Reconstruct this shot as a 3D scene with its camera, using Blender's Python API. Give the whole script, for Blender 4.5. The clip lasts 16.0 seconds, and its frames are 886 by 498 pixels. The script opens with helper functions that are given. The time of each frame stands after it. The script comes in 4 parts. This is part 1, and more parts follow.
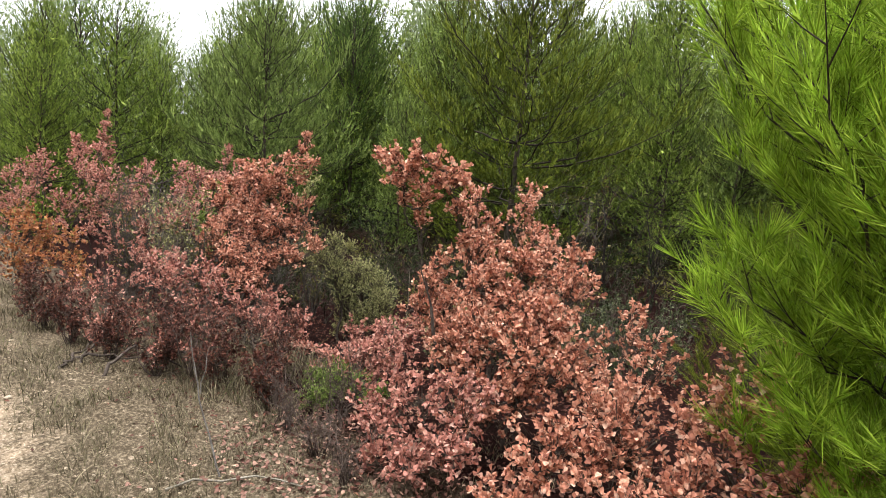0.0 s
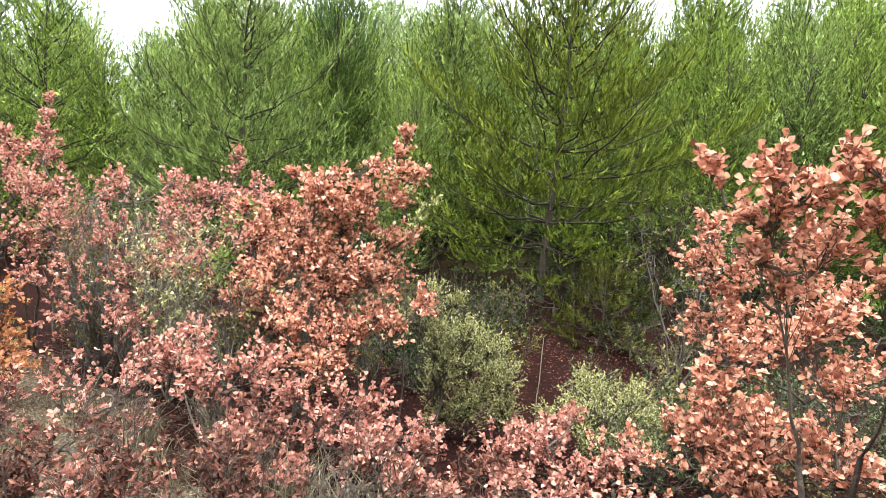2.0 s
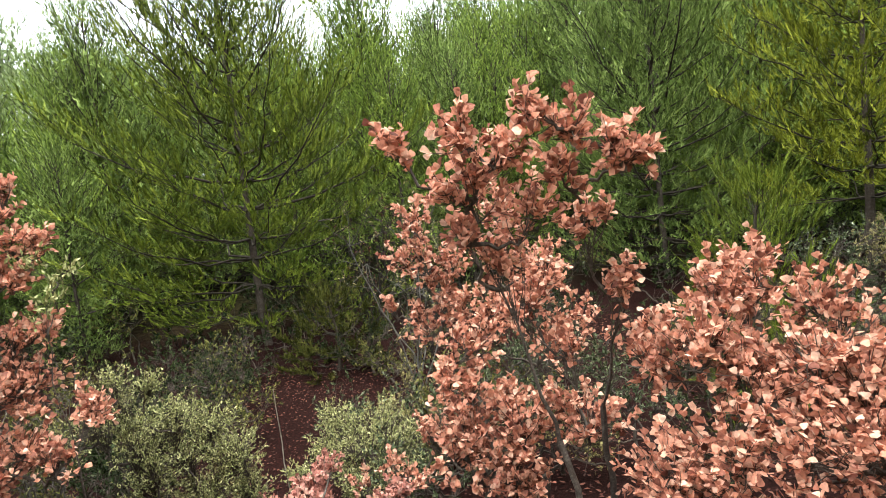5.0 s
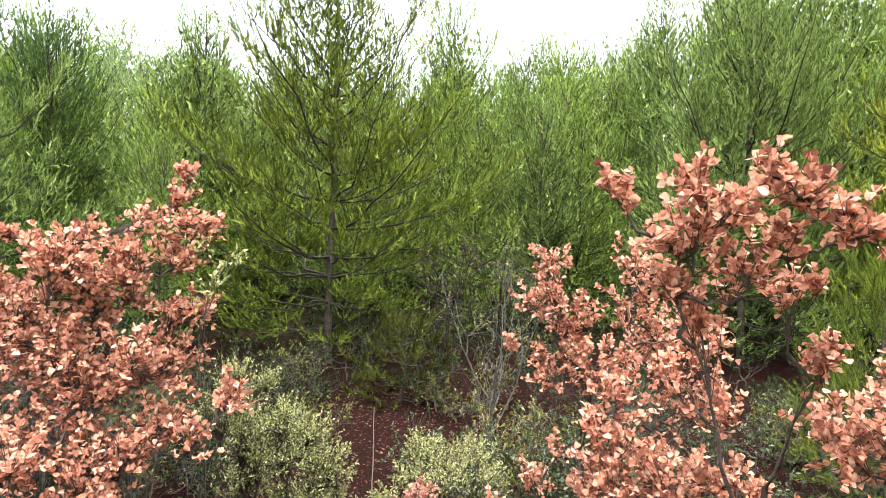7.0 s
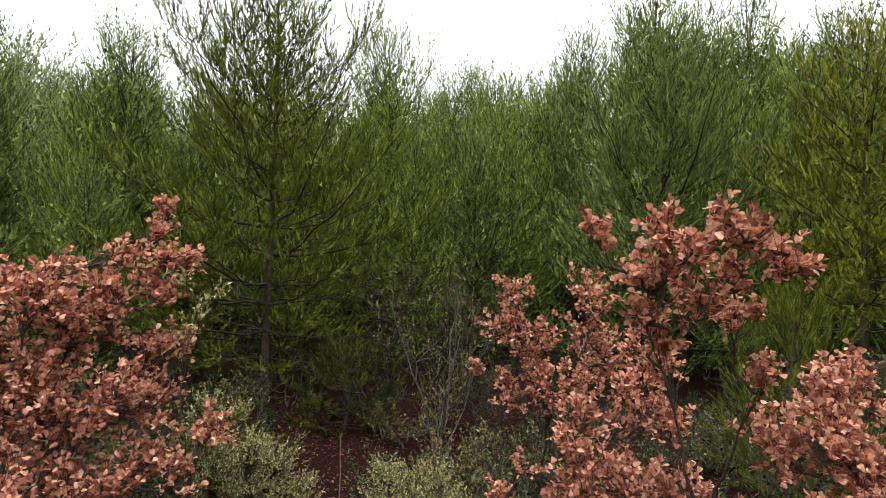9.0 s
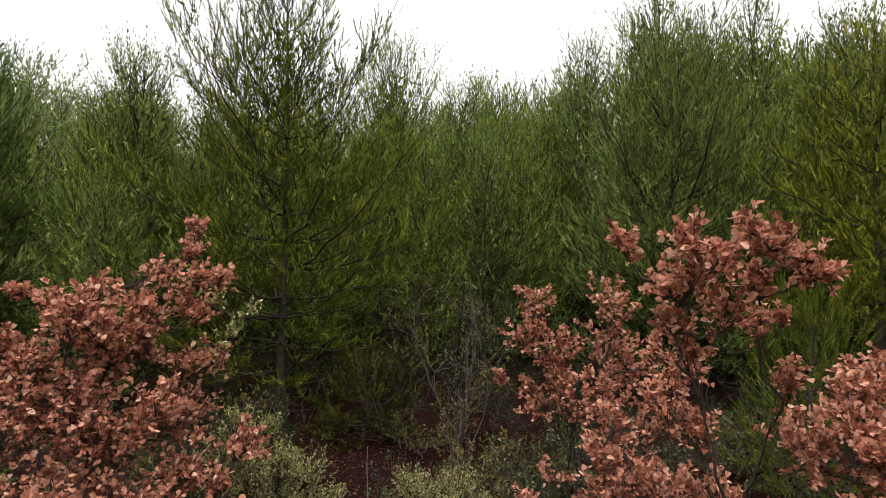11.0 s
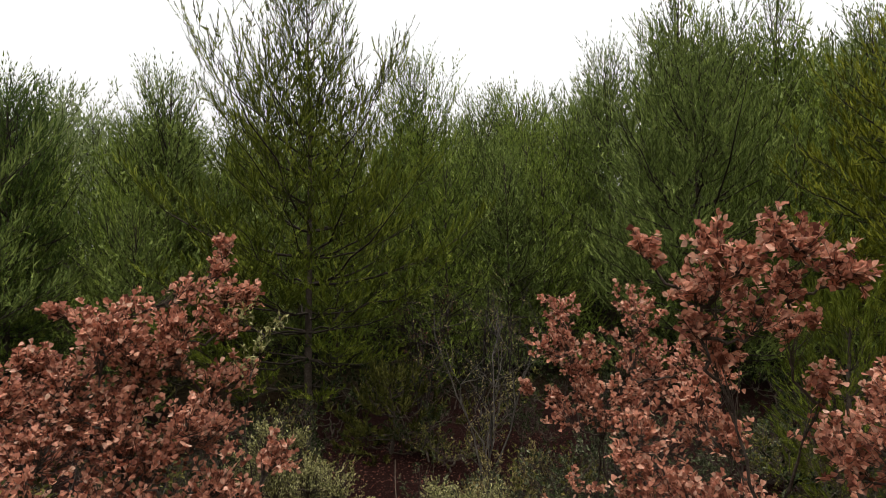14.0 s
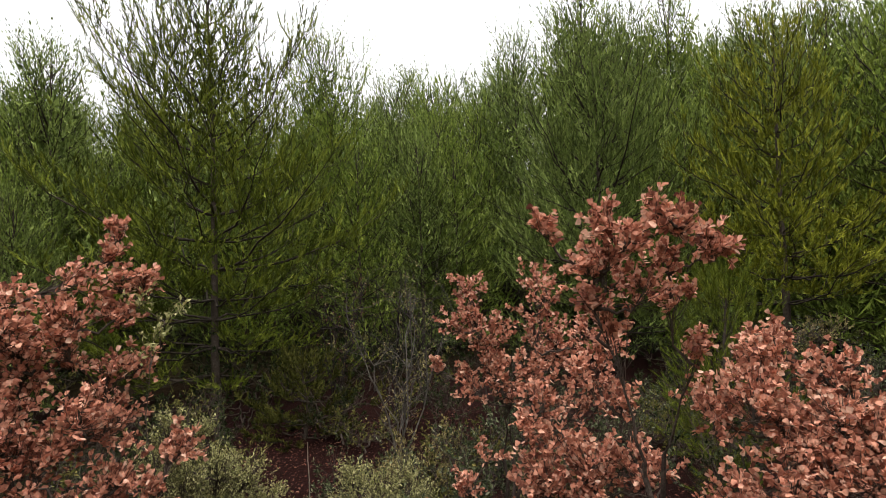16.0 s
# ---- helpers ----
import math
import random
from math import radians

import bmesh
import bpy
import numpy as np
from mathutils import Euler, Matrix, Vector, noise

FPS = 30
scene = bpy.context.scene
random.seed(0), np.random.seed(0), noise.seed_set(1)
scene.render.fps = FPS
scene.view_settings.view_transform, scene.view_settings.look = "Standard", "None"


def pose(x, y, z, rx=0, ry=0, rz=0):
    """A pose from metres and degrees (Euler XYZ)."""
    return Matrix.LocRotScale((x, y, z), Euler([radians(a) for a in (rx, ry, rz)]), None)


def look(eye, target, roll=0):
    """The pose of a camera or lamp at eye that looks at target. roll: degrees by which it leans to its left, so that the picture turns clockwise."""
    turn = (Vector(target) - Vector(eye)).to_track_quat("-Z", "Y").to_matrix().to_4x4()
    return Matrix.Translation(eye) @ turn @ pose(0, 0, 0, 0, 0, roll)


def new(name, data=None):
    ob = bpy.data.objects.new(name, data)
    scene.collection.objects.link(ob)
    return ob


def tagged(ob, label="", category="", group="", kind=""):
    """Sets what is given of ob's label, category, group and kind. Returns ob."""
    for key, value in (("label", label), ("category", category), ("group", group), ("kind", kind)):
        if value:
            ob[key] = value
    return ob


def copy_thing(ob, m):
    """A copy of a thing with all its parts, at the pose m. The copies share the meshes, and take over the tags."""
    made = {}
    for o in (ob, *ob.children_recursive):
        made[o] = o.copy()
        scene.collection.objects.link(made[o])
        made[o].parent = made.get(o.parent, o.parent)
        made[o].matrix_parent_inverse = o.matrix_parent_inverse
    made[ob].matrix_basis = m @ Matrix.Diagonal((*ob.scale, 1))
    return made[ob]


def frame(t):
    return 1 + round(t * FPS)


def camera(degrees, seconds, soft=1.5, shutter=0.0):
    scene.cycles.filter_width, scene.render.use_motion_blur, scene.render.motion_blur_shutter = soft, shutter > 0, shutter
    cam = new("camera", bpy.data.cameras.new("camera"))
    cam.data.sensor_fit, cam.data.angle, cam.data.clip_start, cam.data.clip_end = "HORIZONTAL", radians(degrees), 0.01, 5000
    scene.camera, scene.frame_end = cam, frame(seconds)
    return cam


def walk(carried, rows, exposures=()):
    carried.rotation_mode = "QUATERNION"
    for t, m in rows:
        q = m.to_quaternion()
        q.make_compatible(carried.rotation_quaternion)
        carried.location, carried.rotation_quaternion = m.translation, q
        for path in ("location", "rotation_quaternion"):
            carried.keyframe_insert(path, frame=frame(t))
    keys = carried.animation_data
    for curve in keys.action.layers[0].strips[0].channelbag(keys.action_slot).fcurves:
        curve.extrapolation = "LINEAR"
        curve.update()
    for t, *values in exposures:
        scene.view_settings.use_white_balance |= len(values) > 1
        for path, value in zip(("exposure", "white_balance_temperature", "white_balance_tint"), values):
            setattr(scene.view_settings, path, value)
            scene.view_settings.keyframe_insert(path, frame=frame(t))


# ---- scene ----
cam = camera(76.2, 16.0, soft=0.8)
PATH = [
    (0, (2.255, -1.658, 1.516), (1.391, 0.118, 1.199), 4.7),
    (0.5, (1.671, -1.431, 1.502), (0.811, 0.343, 1.166), 4.5),
    (1, (1.074, -1.14, 1.421), (0.247, 0.65, 1.088), 4.9),
    (1.5, (0.638, -0.888, 1.417), (-0.135, 0.93, 1.107), 5.1),
    (2, (0.249, -0.61, 1.407), (-0.417, 1.257, 1.137), 5.2),
    (2.5, (-0.045, -0.345, 1.381), (-0.507, 1.591, 1.182), 3.9),
    (3, (-0.259, -0.212, 1.383), (-0.482, 1.772, 1.269), 1.0),
    (3.5, (0.002, -0.252, 1.366), (-0.005, 1.746, 1.272), -2.2),
    (4, (0.232, -0.243, 1.406), (0.454, 1.741, 1.291), -5.7),
    (4.2, (0.287, -0.192, 1.359), (0.591, 1.779, 1.212), -7.2),
    (6.3, (0.218, -0.196, 1.379), (0.43, 1.782, 1.181), -5.3),
    (6.5, (0.166, -0.196, 1.382), (0.336, 1.792, 1.249), -2.6),
    (7, (-0.139, -0.168, 1.348), (0.003, 1.826, 1.319), 1.7),
    (7.5, (-0.284, -0.182, 1.390), (-0.035, 1.803, 1.392), 1.5),
    (8, (-0.331, -0.311, 1.367), (-0.06, 1.67, 1.392), 1.1),
    (8.5, (-0.403, -0.346, 1.389), (-0.076, 1.627, 1.423), 1.3),
    (8.7, (-0.372, -0.295, 1.377), (0.02, 1.666, 1.428), 1.9),
    (10.8, (-0.464, -0.336, 1.395), (-0.062, 1.622, 1.482), 0.3),
    (11, (-0.464, -0.336, 1.395), (-0.084, 1.625, 1.488), 0.2),
    (11.5, (-0.466, -0.327, 1.399), (-0.07, 1.63, 1.501), 0.3),
    (12, (-0.464, -0.335, 1.396), (0.108, 1.577, 1.528), -0.4),
    (12.5, (-0.441, -0.352, 1.392), (0.252, 1.517, 1.550), -1.5),
    (13, (-0.426, -0.361, 1.392), (0.306, 1.492, 1.561), -2.4),
    (13.5, (-0.456, -0.36, 1.385), (0.095, 1.556, 1.549), -2.3),
    (14, (-0.459, -0.35, 1.390), (-0.161, 1.623, 1.527), -1.2),
    (14.5, (-0.452, -0.371, 1.381), (-0.23, 1.613, 1.488), -1.0),
    (15, (-0.447, -0.389, 1.374), (-0.144, 1.587, 1.445), -1.1),
    (15.5, (-0.448, -0.384, 1.376), (0.007, 1.563, 1.414), -1.6),
    (16, (-0.447, -0.388, 1.374), (0.145, 1.521, 1.443), -2.3),
]
# the camera's own metering: it opens up while it looks into the shade, and closes later on
METER = [(0, 1.2, 6400, 9), (1, 1.5, 6300, 6), (2, 2.1, 6200, 3), (2.5, 2.2, 6200, 3), (3, 2.1, 6200, 3), (3.5, 1.75, 6200, 3), (4, 1.45, 6200, 3), (4.2, 1.3, 6200, 3), (6.3, 2.3, 6200, 3), (7, 2.15, 6200, 3), (7.5, 1.65, 6250, 6), (8, 1.05, 6350, 8), (8.7, 0.75, 6500, 10), (10.8, 0.35, 6800, 12), (12.5, 0.22, 6800, 12), (14.5, 0.0, 6800, 12), (15.5, 0.12, 6750, 12), (16, 0.5, 6700, 12)]
walk(cam, [(t, look(eye, target, roll)) for t, eye, target, roll in PATH], METER)
# ---- daylight: a white overcast sky ----
world = bpy.data.worlds.new("overcast_sky")
scene.world = world
world.use_nodes = True
wn, wl = world.node_tree.nodes, world.node_tree.links
sky = wn.new("ShaderNodeTexSky")
sky.sky_type = 'NISHITA'
sky.sun_disc = False
sky.sun_elevation = radians(73)
sky.sun_rotation = radians(200)
sky.air_density, sky.dust_density, sky.ozone_density = 1.0, 6.0, 1.0
grey = wn.new("ShaderNodeHueSaturation")
grey.inputs["Saturation"].default_value = 0.10
wl.new(sky.outputs[0], grey.inputs["Color"])
even = wn.new("ShaderNodeMixRGB")
even.inputs[0].default_value = 0.75
even.inputs[2].default_value = (9.6, 9.8, 10.0, 1)
wl.new(grey.outputs[0], even.inputs[1])
# an overcast sky is about three times as bright overhead as at the horizon
place = wn.new("ShaderNodeTexCoord")
split_ = wn.new("ShaderNodeSeparateXYZ")
wl.new(place.outputs["Generated"], split_.inputs[0])
climb_ = wn.new("ShaderNodeMapRange")
climb_.inputs["From Min"].default_value, climb_.inputs["From Max"].default_value = 0.0, 1.0
climb_.inputs["To Min"].default_value, climb_.inputs["To Max"].default_value = 0.95, 2.6
wl.new(split_.outputs["Z"], climb_.inputs["Value"])
dome = wn.new("ShaderNodeVectorMath")
dome.operation = 'SCALE'
wl.new(even.outputs[0], dome.inputs[0])
wl.new(climb_.outputs[0], dome.inputs["Scale"])
wl.new(dome.outputs[0], wn["Background"].inputs["Color"])
wn["Background"].inputs["Strength"].default_value = 0.085
sun_data = bpy.data.lights.new("sun", 'SUN')
sun_data.energy, sun_data.angle, sun_data.color = 2.1, radians(28), (1.0, 0.97, 0.92)
sun = new("sun", sun_data)
sun.matrix_world = look((0, 0, 30), (3.0, 8.5, 0))


# ---- materials ----
def material(name, rough=0.7, spec=0.3):
    """A principled material. Returns it, its nodes, links and shader."""
    m = bpy.data.materials.new(name)
    m.use_nodes = True
    n, l = m.node_tree.nodes, m.node_tree.links
    p = n["Principled BSDF"]
    p.inputs["Roughness"].default_value = rough
    p.inputs["Specular IOR Level"].default_value = spec
    return m, n, l, p


def ramp(n, stops):
    r = n.new("ShaderNodeValToRGB")
    while len(r.color_ramp.elements) < len(stops):
        r.color_ramp.elements.new(0.5)
    for e, (at, c) in zip(r.color_ramp.elements, stops):
        e.position, e.color = at, (*c, 1)
    return r


def noise_tex(n, l, scale, detail=4.0, rough=0.6, coord="Object"):
    c = n.new("ShaderNodeTexCoord")
    t = n.new("ShaderNodeTexNoise")
    t.inputs["Scale"].default_value, t.inputs["Detail"].default_value, t.inputs["Roughness"].default_value = scale, detail, rough
    l.new(c.outputs[coord], t.inputs["Vector"])
    return t


def leaf_material(name, stops, single=False, rough=0.6, spec=0.12, thin=0.3, blotch=40.0, blotch_depth=0.35):
    """Foliage: each leaf takes its own hue from the ramp, with blotches on it, and lets some light through."""
    m, n, l, p = material(name, rough, spec)
    if single:
        own = n.new("ShaderNodeObjectInfo").outputs["Random"]
    else:
        own = n.new("ShaderNodeNewGeometry").outputs["Random Per Island"]
    r = ramp(n, stops)
    l.new(own, r.inputs[0])
    t = noise_tex(n, l, blotch)
    mul = n.new("ShaderNodeMapRange")
    mul.inputs["From Min"].default_value, mul.inputs["From Max"].default_value = 0.3, 0.7
    mul.inputs["To Min"].default_value, mul.inputs["To Max"].default_value = 1 - blotch_depth, 1 + blotch_depth * 0.3
    l.new(t.outputs[0], mul.inputs["Value"])
    mix = n.new("ShaderNodeVectorMath")
    mix.operation = 'SCALE'
    l.new(r.outputs[0], mix.inputs[0])
    l.new(mul.outputs[0], mix.inputs["Scale"])
    l.new(mix.outputs[0], p.inputs["Base Color"])
    if thin:
        tr = n.new("ShaderNodeBsdfTranslucent")
        l.new(mix.outputs[0], tr.inputs["Color"])
        ms = n.new("ShaderNodeMixShader")
        ms.inputs[0].default_value = thin
        l.new(p.outputs[0], ms.inputs[1])
        l.new(tr.outputs[0], ms.inputs[2])
        l.new(ms.outputs[0], n["Material Output"].inputs["Surface"])
    return m


def rough_material(name, stops, scale, rough=0.9, bump=0.4, fine=8.0, distance=0.01):
    """Bark, wood, stone: two scales of noise through a ramp, with relief."""
    m, n, l, p = material(name, rough, 0.06)
    a, b = noise_tex(n, l, scale, 5), noise_tex(n, l, scale * fine, 5, 0.7)
    add = n.new("ShaderNodeMath")
    add.operation = 'MULTIPLY_ADD'
    add.inputs[1].default_value = 0.5
    half = n.new("ShaderNodeMath")
    half.operation = 'MULTIPLY'
    half.inputs[1].default_value = 0.5
    l.new(b.outputs[0], half.inputs[0])
    l.new(a.outputs[0], add.inputs[0])
    l.new(half.outputs[0], add.inputs[2])
    r = ramp(n, stops)
    l.new(add.outputs[0], r.inputs[0])
    l.new(r.outputs[0], p.inputs["Base Color"])
    bp = n.new("ShaderNodeBump")
    bp.inputs["Strength"].default_value, bp.inputs["Distance"].default_value = bump, distance
    l.new(b.outputs[0], bp.inputs["Height"])
    l.new(bp.outputs[0], p.inputs["Normal"])
    return m


RUST = [(0.0, (0.14, 0.050, 0.036)), (0.2, (0.40, 0.160, 0.108)), (0.5, (0.67, 0.302, 0.200)), (0.8, (0.76, 0.400, 0.282)), (1.0, (0.76, 0.50, 0.375))]
PINK = [(0.0, (0.12, 0.046, 0.039)), (0.2, (0.33, 0.132, 0.104)), (0.5, (0.54, 0.237, 0.183)), (0.8, (0.63, 0.32, 0.255)), (0.97, (0.63, 0.39, 0.31)), (1.0, (0.42, 0.33, 0.18))]
ORANGE = [(0.0, (0.18, 0.06, 0.025)), (0.3, (0.44, 0.17, 0.075)), (0.6, (0.54, 0.26, 0.11)), (0.85, (0.46, 0.22, 0.15)), (1.0, (0.28, 0.25, 0.07))]
M = {}
for tone, stops in (("rust", RUST), ("pink", PINK), ("orange", ORANGE)):
    M[tone + "_leaf"] = leaf_material("oak_leaf_" + tone, stops, True, spec=0.07, thin=0.36, blotch=2.6, blotch_depth=0.5)
    M[tone] = leaf_material("oak_leaves_" + tone, stops, False, spec=0.07, thin=0.36, blotch=60.0, blotch_depth=0.5)
M["litter"] = leaf_material("fallen_leaves", [(0.0, (0.03, 0.012, 0.008)), (0.5, (0.08, 0.026, 0.019)), (0.9, (0.15, 0.06, 0.04)), (1.0, (0.24, 0.12, 0.075))], thin=0.1)
# the palest, greyest set has distance haze mixed into its colour
NEEDLES = {"needle": ((0.062, 0.094, 0.017), (0.160, 0.220, 0.036), (0.30, 0.375, 0.075)), "needle_blue": ((0.064, 0.092, 0.023), (0.156, 0.212, 0.052), (0.29, 0.36, 0.105)),
           "needle_yellow": ((0.056, 0.068, 0.008), (0.165, 0.182, 0.018), (0.36, 0.38, 0.045)), "needle_haze": ((0.14, 0.18, 0.07), (0.25, 0.305, 0.13), (0.36, 0.42, 0.20)),
           "needle_olive": ((0.040, 0.055, 0.008), (0.105, 0.134, 0.015), (0.235, 0.272, 0.038)), "needle_deep": ((0.034, 0.060, 0.014), (0.078, 0.126, 0.027), (0.165, 0.23, 0.056))}
for kind_, (c1, c2, c3) in NEEDLES.items():
    M[kind_] = leaf_material("pine_" + kind_, [(0.0, c1), (0.55, c2), (1.0, c3)], rough=0.6, spec=0.04, thin=0.10, blotch=3.0, blotch_depth=0.45)
# olive needles dimmed in the colour itself, for a sapling under a big pine's shade
M["needle_shaded"] = leaf_material("pine_needles_shaded", [(0.0, (0.018, 0.020, 0.004)), (0.5, (0.055, 0.058, 0.011)), (1.0, (0.125, 0.12, 0.03))], spec=0.04, thin=0.2)
M["drift"] = leaf_material("fallen_leaves_dull", [(0.0, (0.06, 0.03, 0.022)), (0.5, (0.17, 0.085, 0.065)), (0.9, (0.30, 0.17, 0.13)), (1.0, (0.42, 0.28, 0.2))], thin=0.1)
M["needle_fresh"] = leaf_material("pine_needles_fresh", [(0.0, (0.11, 0.16, 0.012)), (0.5, (0.28, 0.455, 0.034)), (1.0, (0.48, 0.64, 0.085))], rough=0.55, spec=0.08, thin=0.35, blotch=12, blotch_depth=0.6)
M["olive"] = leaf_material("evergreen_leaves_greyish", [(0.0, (0.09, 0.095, 0.03)), (0.5, (0.30, 0.30, 0.118)), (1.0, (0.53, 0.50, 0.25))], rough=0.5, thin=0.2)
# evergreen leaves coloured almost black to imitate deep shade
M["dark"] = leaf_material("evergreen_leaves_shaded", [(0.0, (0.006, 0.010, 0.003)), (0.6, (0.022, 0.032, 0.010)), (0.95, (0.045, 0.055, 0.02)), (1.0, (0.13, 0.14, 0.08))], rough=0.5, spec=0.05, thin=0.1)
M["holm"] = leaf_material("evergreen_leaves_glossy", [(0.0, (0.012, 0.018, 0.006)), (0.5, (0.045, 0.060, 0.024)), (0.85, (0.11, 0.125, 0.060)), (1.0, (0.24, 0.25, 0.16))], rough=0.42, spec=0.12, thin=0.12)
M["straw"] = leaf_material("small_leaves_straw", [(0.0, (0.06, 0.055, 0.018)), (0.5, (0.19, 0.165, 0.06)), (1.0, (0.36, 0.29, 0.14))], thin=0.25)
M["lime"] = leaf_material("small_leaves_yellow_green", [(0.0, (0.03, 0.033, 0.007)), (0.5, (0.09, 0.095, 0.02)), (1.0, (0.22, 0.19, 0.06))], thin=0.25)
M["green"] = leaf_material("green_leaves", [(0.0, (0.05, 0.085, 0.014)), (0.5, (0.14, 0.195, 0.038)), (1.0, (0.28, 0.33, 0.10))], thin=0.3)
M["grass"] = leaf_material("dry_grass", [(0.0, (0.05, 0.042, 0.025)), (0.45, (0.15, 0.125, 0.078)), (0.8, (0.31, 0.255, 0.17)), (1.0, (0.10, 0.105, 0.04))], rough=0.7, thin=0.25)
M["bark"] = rough_material("pine_bark", [(0.3, (0.022, 0.017, 0.013)), (0.5, (0.055, 0.042, 0.033)), (0.7, (0.12, 0.10, 0.08))], 9)
M["limb"] = rough_material("limb_bark", [(0.3, (0.012, 0.009, 0.007)), (0.5, (0.034, 0.027, 0.021)), (0.7, (0.09, 0.076, 0.06))], 14)
M["twig"] = rough_material("oak_twig_bark", [(0.3, (0.024, 0.018, 0.015)), (0.5, (0.062, 0.048, 0.040)), (0.7, (0.15, 0.125, 0.105))], 22)
M["pale_twig"] = rough_material("dead_twig", [(0.3, (0.07, 0.06, 0.05)), (0.5, (0.17, 0.15, 0.12)), (0.7, (0.30, 0.27, 0.23))], 22)
M["grey_twig"] = rough_material("grey_stem_bark", [(0.3, (0.030, 0.026, 0.023)), (0.5, (0.085, 0.075, 0.066)), (0.7, (0.18, 0.165, 0.145))], 22)
# stem bark made darker in colour, as a shaded version of the grey one
M["shaded_twig"] = rough_material("shaded_stem_bark", [(0.3, (0.010, 0.008, 0.007)), (0.5, (0.026, 0.021, 0.018)), (0.7, (0.075, 0.064, 0.056))], 22)
M["purple_twig"] = rough_material("purplish_dead_twig", [(0.3, (0.030, 0.020, 0.020)), (0.5, (0.078, 0.057, 0.048)), (0.7, (0.19, 0.15, 0.125))], 22)
M["stone"] = rough_material("limestone", [(0.3, (0.14, 0.10, 0.07)), (0.5, (0.28, 0.22, 0.16)), (0.7, (0.45, 0.38, 0.30))], 12)


# ---- mesh tools ----
def unit(a):
    return a / np.maximum(np.linalg.norm(a, axis=-1, keepdims=True), 1e-9)


def sideways(d):
    """Two directions square to each of d."""
    ref = np.where(np.abs(d[..., 2:3]) < 0.9, np.array([0.0, 0, 1]), np.array([1.0, 0, 0]))
    a = unit(np.cross(d, ref))
    return a, np.cross(d, a)


class Pile:
    """Triangles gathered into one mesh."""

    def __init__(self):
        self.v, self.f, self.n = [], [], 0

    def add(self, v, f):
        self.v.append(np.asarray(v, float).reshape(-1, 3))
        self.f.append(np.asarray(f, np.int64).reshape(-1, 3) + self.n)
        self.n += len(self.v[-1])
        return self

    def tube(self, pts, radii, sides=5):
        pts = np.asarray(pts, float)
        radii = np.broadcast_to(np.asarray(radii, float), (len(pts),))
        d = unit(np.gradient(pts, axis=0))
        a, b = sideways(d)
        ang = np.arange(sides) * 2 * np.pi / sides
        ring = pts[:, None] + radii[:, None, None] * (np.cos(ang)[None, :, None] * a[:, None] + np.sin(ang)[None, :, None] * b[:, None])
        k, s = len(pts), np.arange(sides)
        i = (np.arange(k - 1)[:, None] * sides + s).ravel()
        j = (np.arange(k - 1)[:, None] * sides + (s + 1) % sides).ravel()
        f = np.concatenate([np.stack([i, j, i + sides], 1), np.stack([j, j + sides, i + sides], 1)])
        return self.add(ring, f)

    def mesh(self, name, mat, smooth=False):
        me = bpy.data.meshes.new(name)
        v, f = (np.concatenate(self.v), np.concatenate(self.f)) if self.v else (np.zeros((0, 3)), np.zeros((0, 3), int))
        me.vertices.add(len(v))
        me.vertices.foreach_set("co", v.ravel())
        me.loops.add(len(f) * 3)
        me.loops.foreach_set("vertex_index", f.ravel().astype(np.int32))
        me.polygons.add(len(f))
        me.polygons.foreach_set("loop_start", np.arange(0, len(f) * 3, 3, dtype=np.int32))
        me.polygons.foreach_set("use_smooth", np.full(len(f), smooth))
        me.update(calc_edges=True)
        me.materials.append(mat)
        return me


def part(name, pile, mat, parent=None, label="", smooth=False, kind=""):
    ob = new(name, pile.mesh(name, mat, smooth))
    if parent is not None:
        ob.parent = parent
    return tagged(ob, label, kind=kind)


def empty(name, x, y, z):
    ob = new(name)
    ob.empty_display_size = 0.1
    ob.location = (x, y, z)
    return ob


def bend(a, b, k=6, sag=0.0, wob=0.0, rng=None):
    """A bent line from a to b: sag bows it down, wob shakes it."""
    s = np.linspace(0, 1, k)[:, None]
    p = np.asarray(a, float) * (1 - s) + np.asarray(b, float) * s
    p[:, 2] -= sag * np.sin(np.pi * s[:, 0])
    if wob and rng is not None:
        p[1:-1] += rng.normal(0, wob, (k - 2, 3))
    return p


# ---- ground ----
def smooth01(v):
    v = np.clip(v, 0, 1)
    return v * v * (3 - 2 * v)


def gz(x, y):
    """Height of the ground: a level verge by the track, a dip behind the shrubs, a wooded slope beyond; an unseen bank
    across the track is added to block low skylight.
    """
    x, y = np.asarray(x, float), np.asarray(y, float)
    z = -0.45 * smooth01((y - 0.7) / 3.2)
    z = z + (np.maximum(0, y - 9.5) + 1.1 * np.maximum(0, y - 15)) * (0.15 + 0.002 * np.clip(x, -20, 20)) * np.exp(-np.maximum(0, y - 9.5) / 70)
    # invented bank behind the camera, holds back light from the low sky
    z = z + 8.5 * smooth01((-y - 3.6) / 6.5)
    z = z + 0.03 * np.sin(1.7 * x + 0.6 * y) * np.cos(1.3 * y - 0.4 * x) + 0.012 * np.sin(5.1 * x + 1.3) * np.sin(4.3 * y)
    return z


